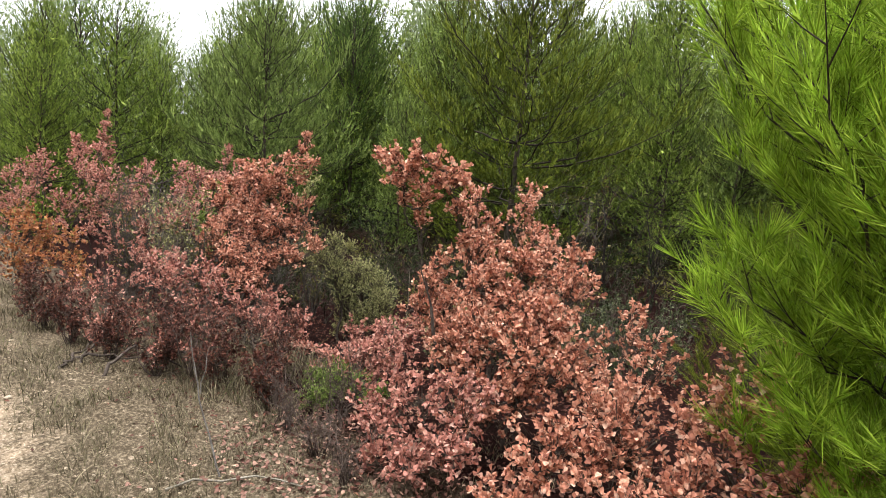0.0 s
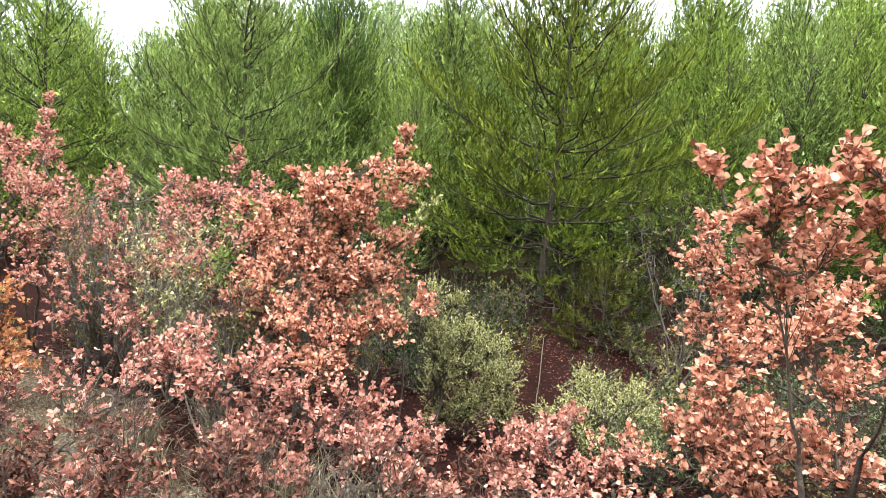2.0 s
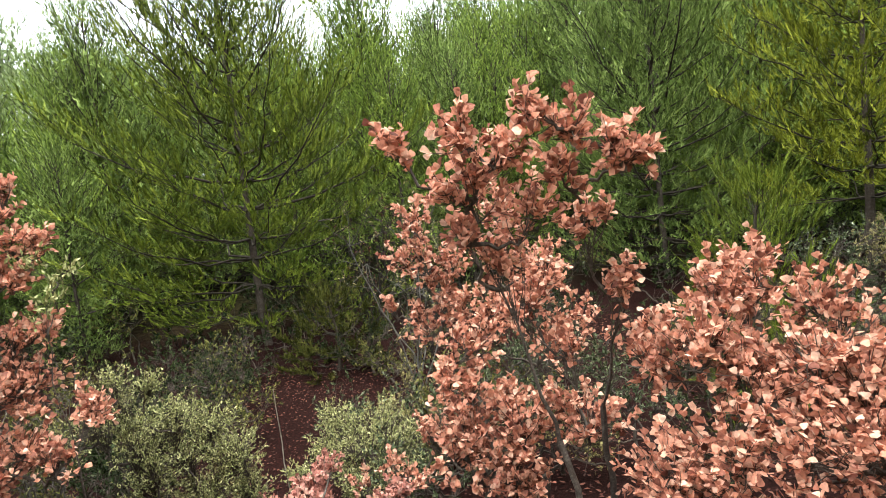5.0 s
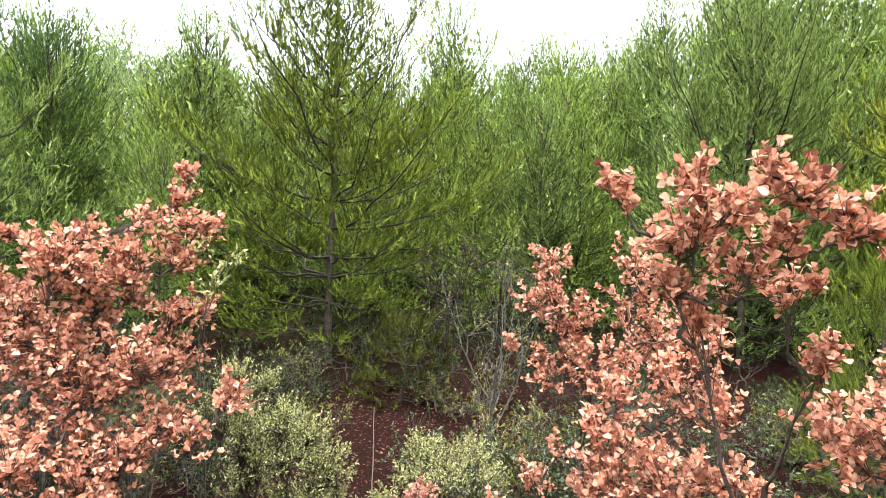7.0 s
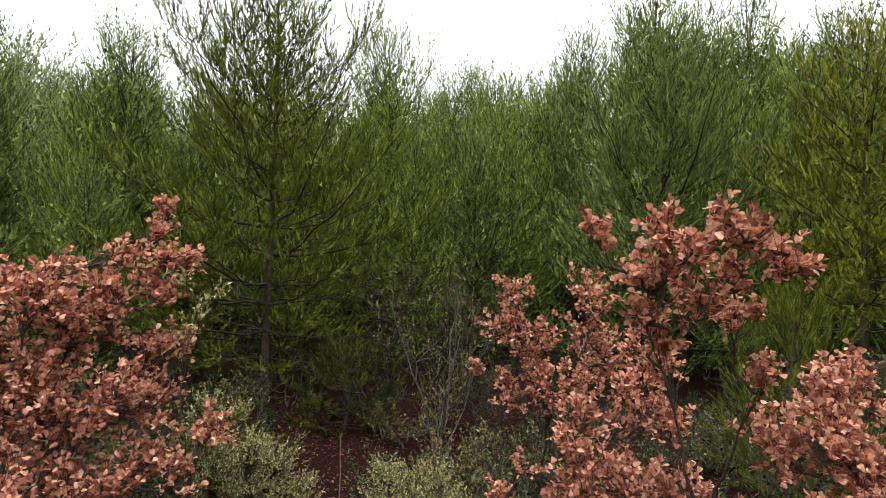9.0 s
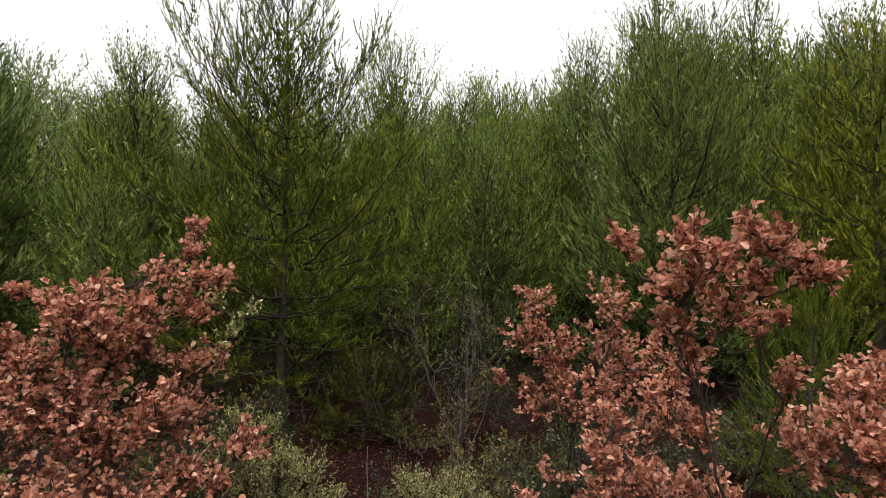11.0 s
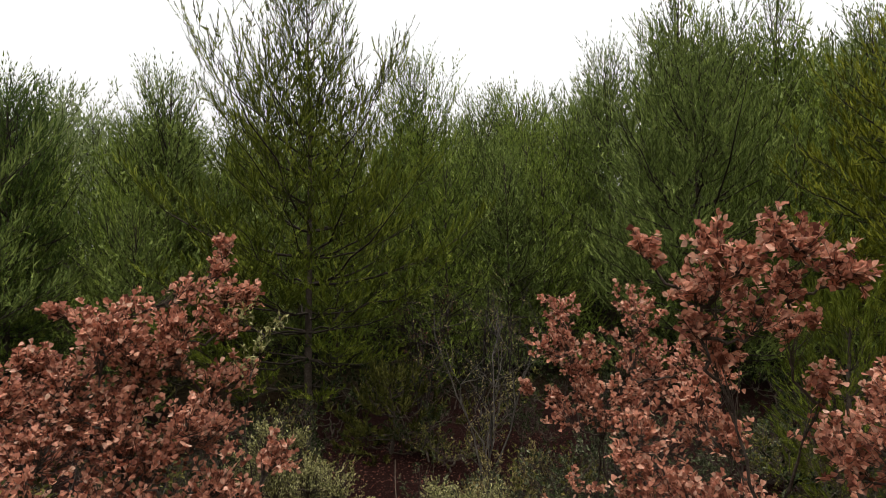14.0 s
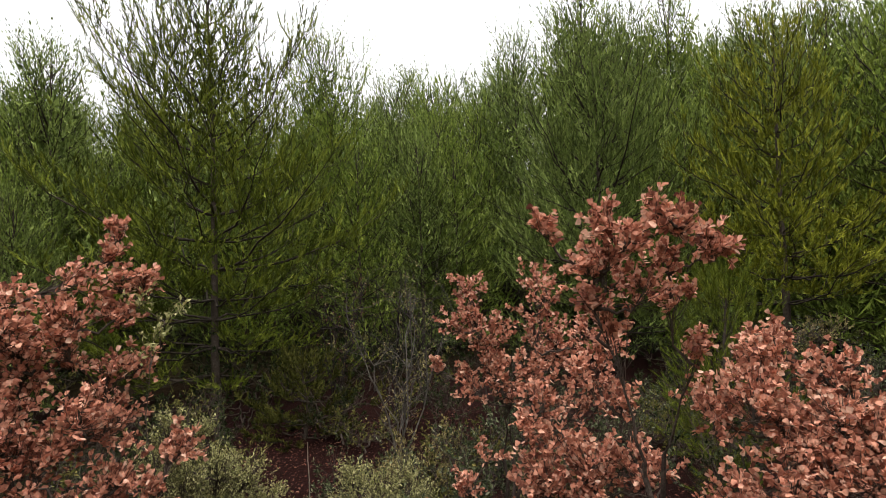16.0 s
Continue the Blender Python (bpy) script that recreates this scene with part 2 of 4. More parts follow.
def ground_sheet():
    u = np.linspace(-1, 1, 191)
    g = np.sign(u) * (4.0 * np.abs(u) + 500 * np.abs(u) ** 7)
    gx, gy = np.meshgrid(g, g + 1.0)
    r = np.random.default_rng(5)
    h = gz(gx, gy) + r.normal(0, 0.006, gx.shape)
    k = len(g)
    i = (np.arange(k - 1)[:, None] * k + np.arange(k - 1)).ravel()
    f = np.concatenate([np.stack([i, i + 1, i + k + 1], 1), np.stack([i, i + k + 1, i + k], 1)])
    m, n, l, p = material("ground_soil", 0.95, 0.04)
    co = n.new("ShaderNodeTexCoord")
    sep = n.new("ShaderNodeSeparateXYZ")
    l.new(co.outputs["Object"], sep.inputs[0])
    big, fine, mid = noise_tex(n, l, 1.4, 4), noise_tex(n, l, 60, 6, 0.75), noise_tex(n, l, 9, 5, 0.7)

    def math_node(op, a, b, c=None):
        q = n.new("ShaderNodeMath")
        q.operation = op
        for s, val in enumerate((a, b, c)):
            if val is None:
                continue
            if isinstance(val, (int, float)):
                q.inputs[s].default_value = val
            else:
                l.new(val, q.inputs[s])
        return q.outputs[0]

    # distance from the line along which the track's gravel gives way to the verge
    line = math_node('MULTIPLY_ADD', sep.outputs["X"], 0.32, sep.outputs["Y"])
    line = math_node('MULTIPLY_ADD', big.outputs[0], 1.3, line)
    line = math_node('MULTIPLY_ADD', mid.outputs[0], 1.1, line)
    track = ramp(n, [(0.35, (0.12, 0.085, 0.055)), (0.5, (0.30, 0.225, 0.155)), (0.65, (0.48, 0.39, 0.30))])
    verge = ramp(n, [(0.36, (0.030, 0.022, 0.014)), (0.48, (0.070, 0.053, 0.034)), (0.56, (0.13, 0.10, 0.068)), (0.66, (0.27, 0.22, 0.16))])
    # red-brown litter, its colour deepened to stand in for shade under the plants
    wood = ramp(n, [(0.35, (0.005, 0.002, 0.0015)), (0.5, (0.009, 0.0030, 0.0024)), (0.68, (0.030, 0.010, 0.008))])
    for r_ in (track, verge, wood):
        l.new(fine.outputs[0], r_.inputs[0])
    a, b = n.new("ShaderNodeMixRGB"), n.new("ShaderNodeMixRGB")
    t1, t2 = n.new("ShaderNodeMapRange"), n.new("ShaderNodeMapRange")
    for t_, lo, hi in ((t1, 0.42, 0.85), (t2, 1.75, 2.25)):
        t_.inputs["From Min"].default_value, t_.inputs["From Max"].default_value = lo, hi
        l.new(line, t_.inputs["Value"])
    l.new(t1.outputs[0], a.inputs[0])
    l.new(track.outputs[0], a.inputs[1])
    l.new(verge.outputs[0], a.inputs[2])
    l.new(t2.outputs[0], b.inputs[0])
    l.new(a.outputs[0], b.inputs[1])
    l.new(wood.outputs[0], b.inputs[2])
    # low scrub colours the slope farther back, near black for the pines' shade
    dark_scrub = ramp(n, [(0.35, (0.004, 0.003, 0.001)), (0.5, (0.012, 0.010, 0.004)), (0.65, (0.032, 0.026, 0.010))])
    l.new(mid.outputs[0], dark_scrub.inputs[0])
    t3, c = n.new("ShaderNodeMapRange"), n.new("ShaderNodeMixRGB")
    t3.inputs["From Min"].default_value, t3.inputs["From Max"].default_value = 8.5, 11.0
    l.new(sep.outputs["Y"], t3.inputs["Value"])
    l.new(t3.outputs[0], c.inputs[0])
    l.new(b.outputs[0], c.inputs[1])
    l.new(dark_scrub.outputs[0], c.inputs[2])
    # the added bank takes the dark colour too, so it bounces little light
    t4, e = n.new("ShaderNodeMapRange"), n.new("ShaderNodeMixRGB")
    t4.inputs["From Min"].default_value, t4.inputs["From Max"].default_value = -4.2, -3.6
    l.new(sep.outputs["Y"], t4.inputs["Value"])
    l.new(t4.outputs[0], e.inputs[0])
    l.new(dark_scrub.outputs[0], e.inputs[1])
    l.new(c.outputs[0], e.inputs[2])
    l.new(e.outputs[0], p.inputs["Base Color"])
    bp = n.new("ShaderNodeBump")
    bp.inputs["Strength"].default_value, bp.inputs["Distance"].default_value = 0.7, 0.02
    l.new(fine.outputs[0], bp.inputs["Height"])
    l.new(bp.outputs[0], p.inputs["Normal"])
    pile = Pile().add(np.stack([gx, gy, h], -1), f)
    return tagged(part("ground", pile, m, smooth=True), "uneven ground of pale gravel, dry verge and brown litter darkened for shade", "ground", kind="structure")


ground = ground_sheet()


# ---- leaves ----
def oak_leaf_shape(seed):
    """One blunt-lobed oak leaf, 1 long along +y, creased on its midrib and curled."""
    r = np.random.default_rng(seed)
    s = np.array([0.0, 0.16, 0.34, 0.52, 0.70, 0.86, 1.0])
    w = np.array([0.015, 0.12, 0.25, 0.24, 0.35, 0.27, 0.07]) * (1 + r.normal(0, 0.10, 7))
    curl, cup, twist = r.uniform(-0.25, 0.30), r.uniform(0.05, 0.35), r.uniform(-0.3, 0.3)
    rows = []
    for k in range(7):
        z0 = curl * s[k] ** 2
        tilt = twist * s[k]
        for side in (-1, 0, 1):
            x = side * w[k]
            rows.append((x, s[k] - 0.02 * abs(side), z0 + cup * abs(x) + tilt * x + (r.normal(0, 0.02) if side else 0)))
    f = []
    for k in range(6):
        for c in (0, 1):
            a = 3 * k + c
            f += [(a, a + 1, a + 4), (a, a + 4, a + 3)]
    return np.array(rows), np.array(f)


def small_leaf_shape(seed, slim=0.45):
    """A small oval leaf, folded on its midrib, 1 long along +y."""
    r = np.random.default_rng(seed)
    b, cup = r.uniform(-0.15, 0.2), r.uniform(0.1, 0.3)
    v = np.array([(0, 0, 0), (-slim / 2, 0.45, cup * slim), (0, 0.5, b * 0.4), (slim / 2, 0.45, cup * slim), (0, 1, b)])
    return v, np.array([(0, 2, 1), (0, 3, 2), (1, 2, 4), (2, 3, 4)])


OAK = [oak_leaf_shape(k) for k in range(6)]
OVAL = [small_leaf_shape(k) for k in range(4)]


def lighter(v, f):
    """The same leaf in eight points round a raised middle, for those that stand in the crowd."""
    return v[[1, 8, 14, 17, 15, 12, 6, 13]], np.array([(k, (k + 1) % 7, 7) for k in range(7)])


OAK_MANY = [lighter(*o) for o in OAK]
OAK_MESH = {}
for tone in ("rust", "pink", "orange"):
    OAK_MESH[tone] = [Pile().add(v, f).mesh("leaf", M[tone + "_leaf"], True) for v, f in OAK]


def leaf_frames(at, d, rng, roll=0.7):
    """Axes of leaves at the places that point along d, faces turned more or less up."""
    d = unit(d)
    up = np.array([0, 0, 1.0]) + rng.normal(0, roll, d.shape)
    x = unit(np.cross(d, up))
    return np.stack([x, d, np.cross(x, d)], -1)


def scatter(pile, shapes, at, axes, size, rng):
    """Leaves laid at the places into one pile."""
    which = rng.integers(0, len(shapes), len(at))
    for k, (v, f) in enumerate(shapes):
        s = np.nonzero(which == k)[0]
        if len(s):
            p = at[s, None] + np.einsum("nij,mj->nmi", axes[s], v) * size[s, None, None]
            pile.add(p, (f[None] + (np.arange(len(s)) * len(v))[:, None, None]))
    return pile


def shrub(name, base, lobes, label, category, seed, leaves="rust", shapes=OAK, size=(0.019, 0.032), twigs=28, rosette=10, singles=0,
          stem=0.009, wood="twig", group="", fill=0.6, bare=0.15, stems=3, spread=0.10, infill=1, fine=False):
    """A shrub: stems from the base fork to every lobe of the crown; in a lobe twigs spread and end in rosettes of leaves."""
    rng = np.random.default_rng(seed)
    bx, by = base
    bz = float(gz(bx, by)) - 0.02
    thing = empty(name, bx, by, bz)
    tagged(thing, label, category, group)
    org = np.array([bx, by, bz])
    lobes = np.array(lobes, float)
    heart = np.array([bx, by, lobes[:, 2].mean() - 0.1])
    more = []
    for _ in range(infill):
        w_ = rng.uniform(0.08, 0.4, (len(lobes), 1))
        q_ = lobes.copy()
        q_[:, :3] = lobes[:, :3] * (1 - w_) + heart * w_ + rng.normal(0, 0.09, (len(lobes), 3)) - [0, 0, 0.08]
        q_[:, 3] = np.maximum(lobes[:, 3], 0.08) * rng.uniform(0.8, 1.2, len(lobes))
        more.append(q_[lobes[:, 3] > 0.055])
    lobes = np.concatenate([lobes] + more)
    lobes[:, 2] = np.maximum(lobes[:, 2], gz(lobes[:, 0], lobes[:, 1]) + 0.08)
    # a few main stems, each serving the lobes next to it
    angle = np.arctan2(lobes[:, 1] - by, lobes[:, 0] - bx)
    order = np.argsort(angle)
    sets = np.array_split(order, min(stems, len(lobes)))
    at, way = [], []
    for own in sets:
        if not len(own):
            continue
        pile = Pile()
        mean = lobes[own, :3].mean(0) - org
        foot = np.array([rng.normal(0, spread), rng.normal(0, spread), 0])
        fork = foot + (mean - foot) * [0.35, 0.35, 0.5]
        trunk = bend(foot, fork, 6, 0, 0.015, rng)
        pile.tube(trunk, np.linspace(stem * 1.5, stem, 6), 6)
        grown = [trunk[3:]]
        for q in own[np.argsort(np.linalg.norm(lobes[own, :3] - org - fork, axis=1))]:
            c, r = lobes[q, :3] - org, lobes[q, 3]
            # each branch leaves the nearest wood that lies lower
            cand = np.concatenate(grown)
            cost = np.linalg.norm(cand - c, axis=1) + 3 * np.maximum(0, cand[:, 2] - c[2] + 0.03)
            start = cand[np.argmin(cost)]
            mid = (start + c) / 2 + rng.normal(0, 0.04, 3) + [0, 0, -0.04]
            s = np.linspace(0, 1, 8)[:, None]
            line = start * (1 - s) ** 2 + 2 * mid * s * (1 - s) + c * s ** 2
            line[1:-1] += rng.normal(0, 0.008, (6, 3))
            grown.append(line[2:7])
            pile.tube(line, np.linspace(stem * 0.75, stem * 0.22, 8), 5)
            for _ in range(int(twigs * (0.6 + r / 0.12 * 0.5))):
                o = line[rng.integers(4, 8)]
                d = unit(rng.normal(0, 1, 3) + [0, 0, 0.45])
                tip = c + d * r * rng.uniform(0.35, 1.3) + [0, 0, 0.15 * r]
                tw = bend(o, tip, 3, 0.01, 0.006, rng)
                pile.tube(tw if shapes is OAK else tw[::2], [stem * 0.2, stem * 0.13, stem * 0.08] if shapes is OAK else [stem * .18, stem * .08], 3)
                if rng.random() < bare:
                    continue
                n_ = rosette + rng.integers(-2, 3)
                dirs = unit(unit(tip - o) * 0.7 + rng.normal(0, 0.75, (n_, 3)) + [0, 0, 0.35])
                at.append(tip - unit(tip - o) * rng.uniform(0, 0.055, (n_, 1)))
                way.append(dirs)
                if rng.random() < fill:
                    k_ = rng.integers(2, 4)
                    at.append(tw[1] + (tw[2] - tw[1]) * rng.uniform(0, 1, (k_, 1)))
                    way.append(unit(rng.normal(0, 1, (k_, 3)) + [0, 0, 0.3]))
        part("stem", pile, M[wood], thing, smooth=True)
    if at:
        at, way = np.concatenate(at), np.concatenate(way)
        axes = leaf_frames(at, way, rng)
        sz = rng.uniform(size[0], size[1], len(at)) * np.where(rng.random(len(at)) < 0.2, 0.7, 1)
        mixed = rng.permutation(len(at))
        one, rest = mixed[:singles], mixed[singles:]
        for q in one:
            ob = new("leaf", OAK_MESH[leaves][rng.integers(0, len(OAK))])
            ob.parent = thing
            ob.matrix_local = Matrix.LocRotScale(Vector(at[q]), Matrix(axes[q].tolist()).to_quaternion(), Vector((sz[q],) * 3))
        if len(rest):
            part("foliage", scatter(Pile(), OAK_MANY if shapes is OAK and not fine else shapes, at[rest], axes[rest], sz[rest], rng), M[leaves], thing, smooth=shapes is OAK, kind="stuff")
    return thing


# ---- pines ----
def needles(pile, foot, d, length, rng, count, needle, width, flare=0.42):
    """Needles round shoots that start at foot and run along d."""
    n_ = len(foot)
    d = unit(d)
    a, b = sideways(d)
    t = rng.uniform(0.05, 1.0, (n_, count))
    ang = rng.uniform(0, 2 * np.pi, (n_, count))
    open_ = flare * (1.15 - 0.6 * t) * rng.uniform(0.7, 1.25, (n_, count))
    rad = np.cos(ang)[..., None] * a[:, None] + np.sin(ang)[..., None] * b[:, None]
    nd = unit(d[:, None] * np.cos(open_)[..., None] + rad * np.sin(open_)[..., None] + [0, 0, 0.06])
    p0 = foot[:, None] + d[:, None] * (t * length[:, None])[..., None]
    ln = needle * rng.uniform(0.75, 1.15, (n_, count))[..., None]
    side = unit(np.cross(nd, rad + rng.normal(0, 0.5, rad.shape))) * (width / 2)
    v = np.stack([p0 - side, p0 + side, p0 + nd * ln], 2).reshape(-1, 3)
    return pile.add(v, np.arange(len(v)).reshape(-1, 3))


def brushes(pile, foot, d, length, rng, count, needle, width, flare=0.36):
    """Shoots like bottle brushes: a thin bent stem, whose needles all grow from it, so that a shoot is one piece with one hue."""
    n_, k = len(foot), max(3, min(7, int(count) // 3 + 1))
    d = unit(d)
    a, b = sideways(d)
    along = np.linspace(0, 1, k)
    curl = rng.normal(0, 0.10, (n_, 2))
    stem = foot[:, None] + (d[:, None] * along[None, :, None] + (a * curl[:, :1] + b * curl[:, 1:] + [0, 0, 0.22])[:, None] * (along ** 2)[None, :, None]) * length[:, None, None]
    stem[:, 1::2] += (a * 0.003)[:, None]
    node = rng.integers(0, k, (n_, count))
    root = np.take_along_axis(stem, node[..., None], 1)
    ang = rng.uniform(0, 2 * np.pi, (n_, count))
    open_ = flare * (1.25 - 0.75 * node / (k - 1)) * rng.uniform(0.6, 1.3, (n_, count))
    rad = np.cos(ang)[..., None] * a[:, None] + np.sin(ang)[..., None] * b[:, None]
    nd = unit(d[:, None] * np.cos(open_)[..., None] + rad * np.sin(open_)[..., None] + [0, 0, 0.10])
    tip = root + nd * needle * rng.uniform(0.75, 1.2, (n_, count, 1))
    other = root + unit(np.cross(nd, rad)) * width + d[:, None] * rng.uniform(0, 0.03, (n_, count, 1))
    base = np.arange(n_) * (k + 2 * count)
    v = np.concatenate([stem, np.stack([other, tip], 2).reshape(n_, -1, 3)], 1)
    own = base[:, None] + k + 2 * np.arange(count)
    f = np.stack([base[:, None] + node, own, own + 1], -1).reshape(-1, 3)
    sl = np.concatenate([np.stack([base + q, base + q + 1, base + q + 2], -1) for q in range(k - 2)])
    return pile.add(v, np.concatenate([f, sl]))


def pine(name, height, radius, seed, mat, label, gap=0.05, count=16, needle=0.06, width=0.008, split=True, low=0.06, step=0.34, trunk=0.055,
         shoot=(0.12, 0.24), belly=0.30, per_whorl=6, wood=1.0, top_power=0.75, grow=brushes, bare=0.28, rise=1.0, open_top=1.5, side_gap=0.17, flare=0.36, inner=0, lift=0.0, heart=2.5):
    """A young pine at the origin: a tapered trunk and whorls of limbs, level below and steep above; flat sprays of side branches,
    bare near the trunk, whose outer ends carry short needled shoots that turn up."""
    rng = np.random.default_rng(seed)
    thing = empty(name, 0, 0, 0)
    tagged(thing, label, "pine tree")
    k = 14
    hs = np.linspace(0, 1, k)
    lean = rng.normal(0, 0.015, 2) * height
    axis = np.stack([lean[0] * hs ** 2 + 0.03 * np.sin(5 * hs + seed), lean[1] * hs ** 2 + 0.03 * np.cos(4 * hs + seed), hs * height - 0.08], 1)
    axis[0, :2] = 0
    part("trunk", Pile().tube(axis, trunk * (1 - hs) ** 0.9 + 0.006, 8), M["bark"], thing, "grey-brown tapered trunk", True)
    limbs, crown = Pile(), Pile()
    z = low * height
    turn = rng.uniform(0, 6)
    while z < height * 0.96:
        f = z / height
        prof = 0.62 + 0.38 * (f / belly) if f < belly else ((1 - f) / (1 - belly)) ** top_power
        here = np.array([np.interp(f, hs, axis[:, c]) for c in range(3)])
        many = per_whorl if f < 0.8 else 4
        for _ in range(many):
            turn += 2 * np.pi / many + rng.normal(0, 0.35)
            reach = radius * max(prof, 0.05) * rng.uniform(0.6, 1.15) + 0.06
            el = radians(float(np.interp(f, [0, 0.2, 0.45, 0.75, 1.0], [-6, 6, 27, 48, 72])) * rise + lift + rng.normal(0, 6))
            el = min(el, radians(78))
            climb = min(reach * math.tan(el), height * 1.03 - z)
            out = np.array([np.cos(turn), np.sin(turn), 0])
            s = np.linspace(0, 1, 8)[:, None]
            swing = np.array([-out[1], out[0], 0]) * rng.normal(0, 0.14) * reach
            line = here + out * reach * s + swing * s ** 2 + np.array([0, 0, 1.0]) * (climb * (0.75 * s + 0.25 * s ** 2) + reach * ((0.16 - 0.3 * max(0, 0.25 - f)) * s ** 2 - 0.06 * np.sin(np.pi * s)))
            line[1:] += rng.normal(0, 0.022, (7, 3)) * np.sqrt(reach)
            ln = float(np.linalg.norm(np.diff(line, axis=0), axis=1).sum())
            lp, cp = (Pile(), Pile()) if split else (limbs, crown)
            lp.tube(line if split else line[[0, 4, 7]], wood * np.linspace(0.005 + 0.007 * ln, 0.0025, 8 if split else 3), 5 if split else 3)
            nb = max(3, int(ln / side_gap))
            feet, ways, lens = [], [], []
            air = gap * (open_top if f > 0.68 else 1.0)
            for q in range(nb):
                u = bare * 0.7 + (1 - bare * 0.7) * (q + rng.random()) / nb
                p = np.array([np.interp(u, s[:, 0], line[:, c]) for c in range(3)])
                i = min(6, int(u * 7))
                along = unit(line[i + 1] - line[i])
                across = unit(np.cross(along, [0, 0, 1.0]))
                over = np.cross(across, along)
                a_ = rng.uniform(0.45, 1.05) * (1 if q % 2 else -1)
                sd = unit(along * math.cos(a_) + across * math.sin(a_) + over * rng.uniform(-0.12, 0.45))
                sl = (0.12 + 0.40 * ln * (1 - u) ** 0.8) * rng.uniform(0.65, 1.2)
                e = p + sd * sl + np.array([0, 0, 0.10 * sl])
                lp.tube(np.stack([p, (p + e) / 2 + [0, 0, -0.03 * sl], e])[::1 if split else 2], np.array([0.0045, 0.003, 0.0015])[::1 if split else 2] * wood, 3)
                m_ = max(2, int(sl / air + rng.random()))
                first = min(0.75, max(0.0, (bare - u) / bare) + 0.15)
                w = first + (1 - first) * (np.arange(m_)[:, None] + rng.random((m_, 1))) / m_
                feet.append(p + (e - p) * w)
                flip = np.where(np.arange(m_) % 2, 1.0, -1.0)[:, None] * rng.uniform(0.1, 0.8, (m_, 1))
                ways.append(sd * 0.75 + np.cross(sd, over) * flip + rng.normal(0, 0.18, (m_, 3)) + [0, 0, 0.32 + 1.0 * f])
                lens.append(rng.uniform(shoot[0], shoot[1], m_))
            feet.append(line[-2:]), ways.append(np.stack([out + [0, 0, 0.5 + f]] * 2)), lens.append(np.full(2, shoot[1]))
            low_ = 0.55 + 0.6 * f
            grow(cp, np.concatenate(feet), np.concatenate(ways), np.concatenate(lens) * low_, rng, count, needle, width, flare + 0.4 * max(0, 0.6 - f))
            if inner and (0.27 if split else 0) < f < 0.8:
                # the crown's dense heart
                at_ = here + (line[-1] - here) * rng.uniform(0.0, 0.72, (inner, 1)) + rng.normal(0, 0.09 * ln + 0.04, (inner, 3))
                brushes(cp, at_, rng.normal(0, 0.5, (inner, 3)) + [0, 0, 0.8], np.full(inner, shoot[1]), rng, 6, needle * 1.6, width * heart, 0.55)
            if split:
                lo = part("limb", lp, M["limb"], thing, smooth=True)
                part("needles", cp, M[mat], lo, kind="stuff")
        z += step * rng.uniform(0.8, 1.2) * (1 if f < 0.7 else 0.8)
    top = Pile() if split else crown
    tip = axis[-1] + rng.normal(0, 0.05, (7, 3)) - [0, 0, 0.1]
    grow(top, tip, rng.normal(0, 0.22, (7, 3)) + [0, 0, 1], np.full(7, shoot[1] * 1.2), rng, count, needle, width, flare)
    if split:
        part("leader", top, M[mat], thing, kind="stuff")
    else:
        part("branch_wood", limbs, M["limb"], thing, smooth=True, kind="stuff")
        part("crown", crown, M[mat], thing, kind="stuff")
    return thing


def stand(thing, x, y, turn=0.0, size=1.0):
    thing.matrix_basis = Matrix.LocRotScale((x, y, float(gz(x, y))), Euler((0, 0, radians(turn))), (size,) * 3)
    return thing


# the young pines that face the track
FRONT = dict(gap=0.085, count=19, needle=0.075, width=0.009, wood=0.85, shoot=(0.15, 0.29), flare=0.36, inner=9, open_top=1.4)
stand(pine("pine_tree", 6.3, 2.6, 11, "needle_olive", "young green pine with dark limbs, low branches above litter", low=0.09, top_power=0.95, bare=0.36, **FRONT), -1.15, 8.0, 20)
stand(pine("pine_tree", 6.3, 1.7, 12, "needle", "slender green pine among others on the slope", gap=0.11, count=14, needle=0.085, width=0.013, shoot=(0.18, 0.32), step=0.36, low=0.08, wood=0.9, inner=9), 0.9, 11.9, 70)
stand(pine("pine_tree", 6.1, 2.4, 13, "needle_blue", "broad grey-green pine with pale bare inner twigs", low=0.08, **FRONT), 5.2, 8.3, 130)
stand(pine("pine_tree", 4.9, 1.6, 14, "needle_yellow", "small pine with yellowish green needles", low=0.26, rise=0.8, **{**FRONT, "shoot": (0.11, 0.2), "gap": 0.07, "flare": 0.42, "width": 0.007}), 6.1, 5.5, 10)
stand(pine("pine_tree", 4.5, 2.1, 15, "needle_blue", "broad grey-green pine behind rust-leaved oak shrubs", low=0.15, **FRONT), -6.0, 6.8, 200)
stand(pine("pine_tree", 5.2, 1.15, 19, "needle_deep", "dense rounded dark green pine in the wood", gap=0.10, count=14, needle=0.08, width=0.012, shoot=(0.15, 0.28), low=0.1, top_power=0.5, belly=0.4, inner=4, open_top=1.0, rise=1.2), -6.4, 10.3, 30)
stand(pine("pine_tree", 3.2, 0.84, 16, "needle_fresh", "young pine with long fresh green needles beside the track", gap=0.055, count=30, needle=0.125, width=0.0042, side_gap=0.085, lift=22, per_whorl=8,
           step=0.2, low=0.10, shoot=(0.12, 0.22), trunk=0.03, belly=0.36, top_power=0.7, wood=0.6, grow=needles, flare=0.5, bare=0.1, open_top=1), 3.05, 0.62, 40)
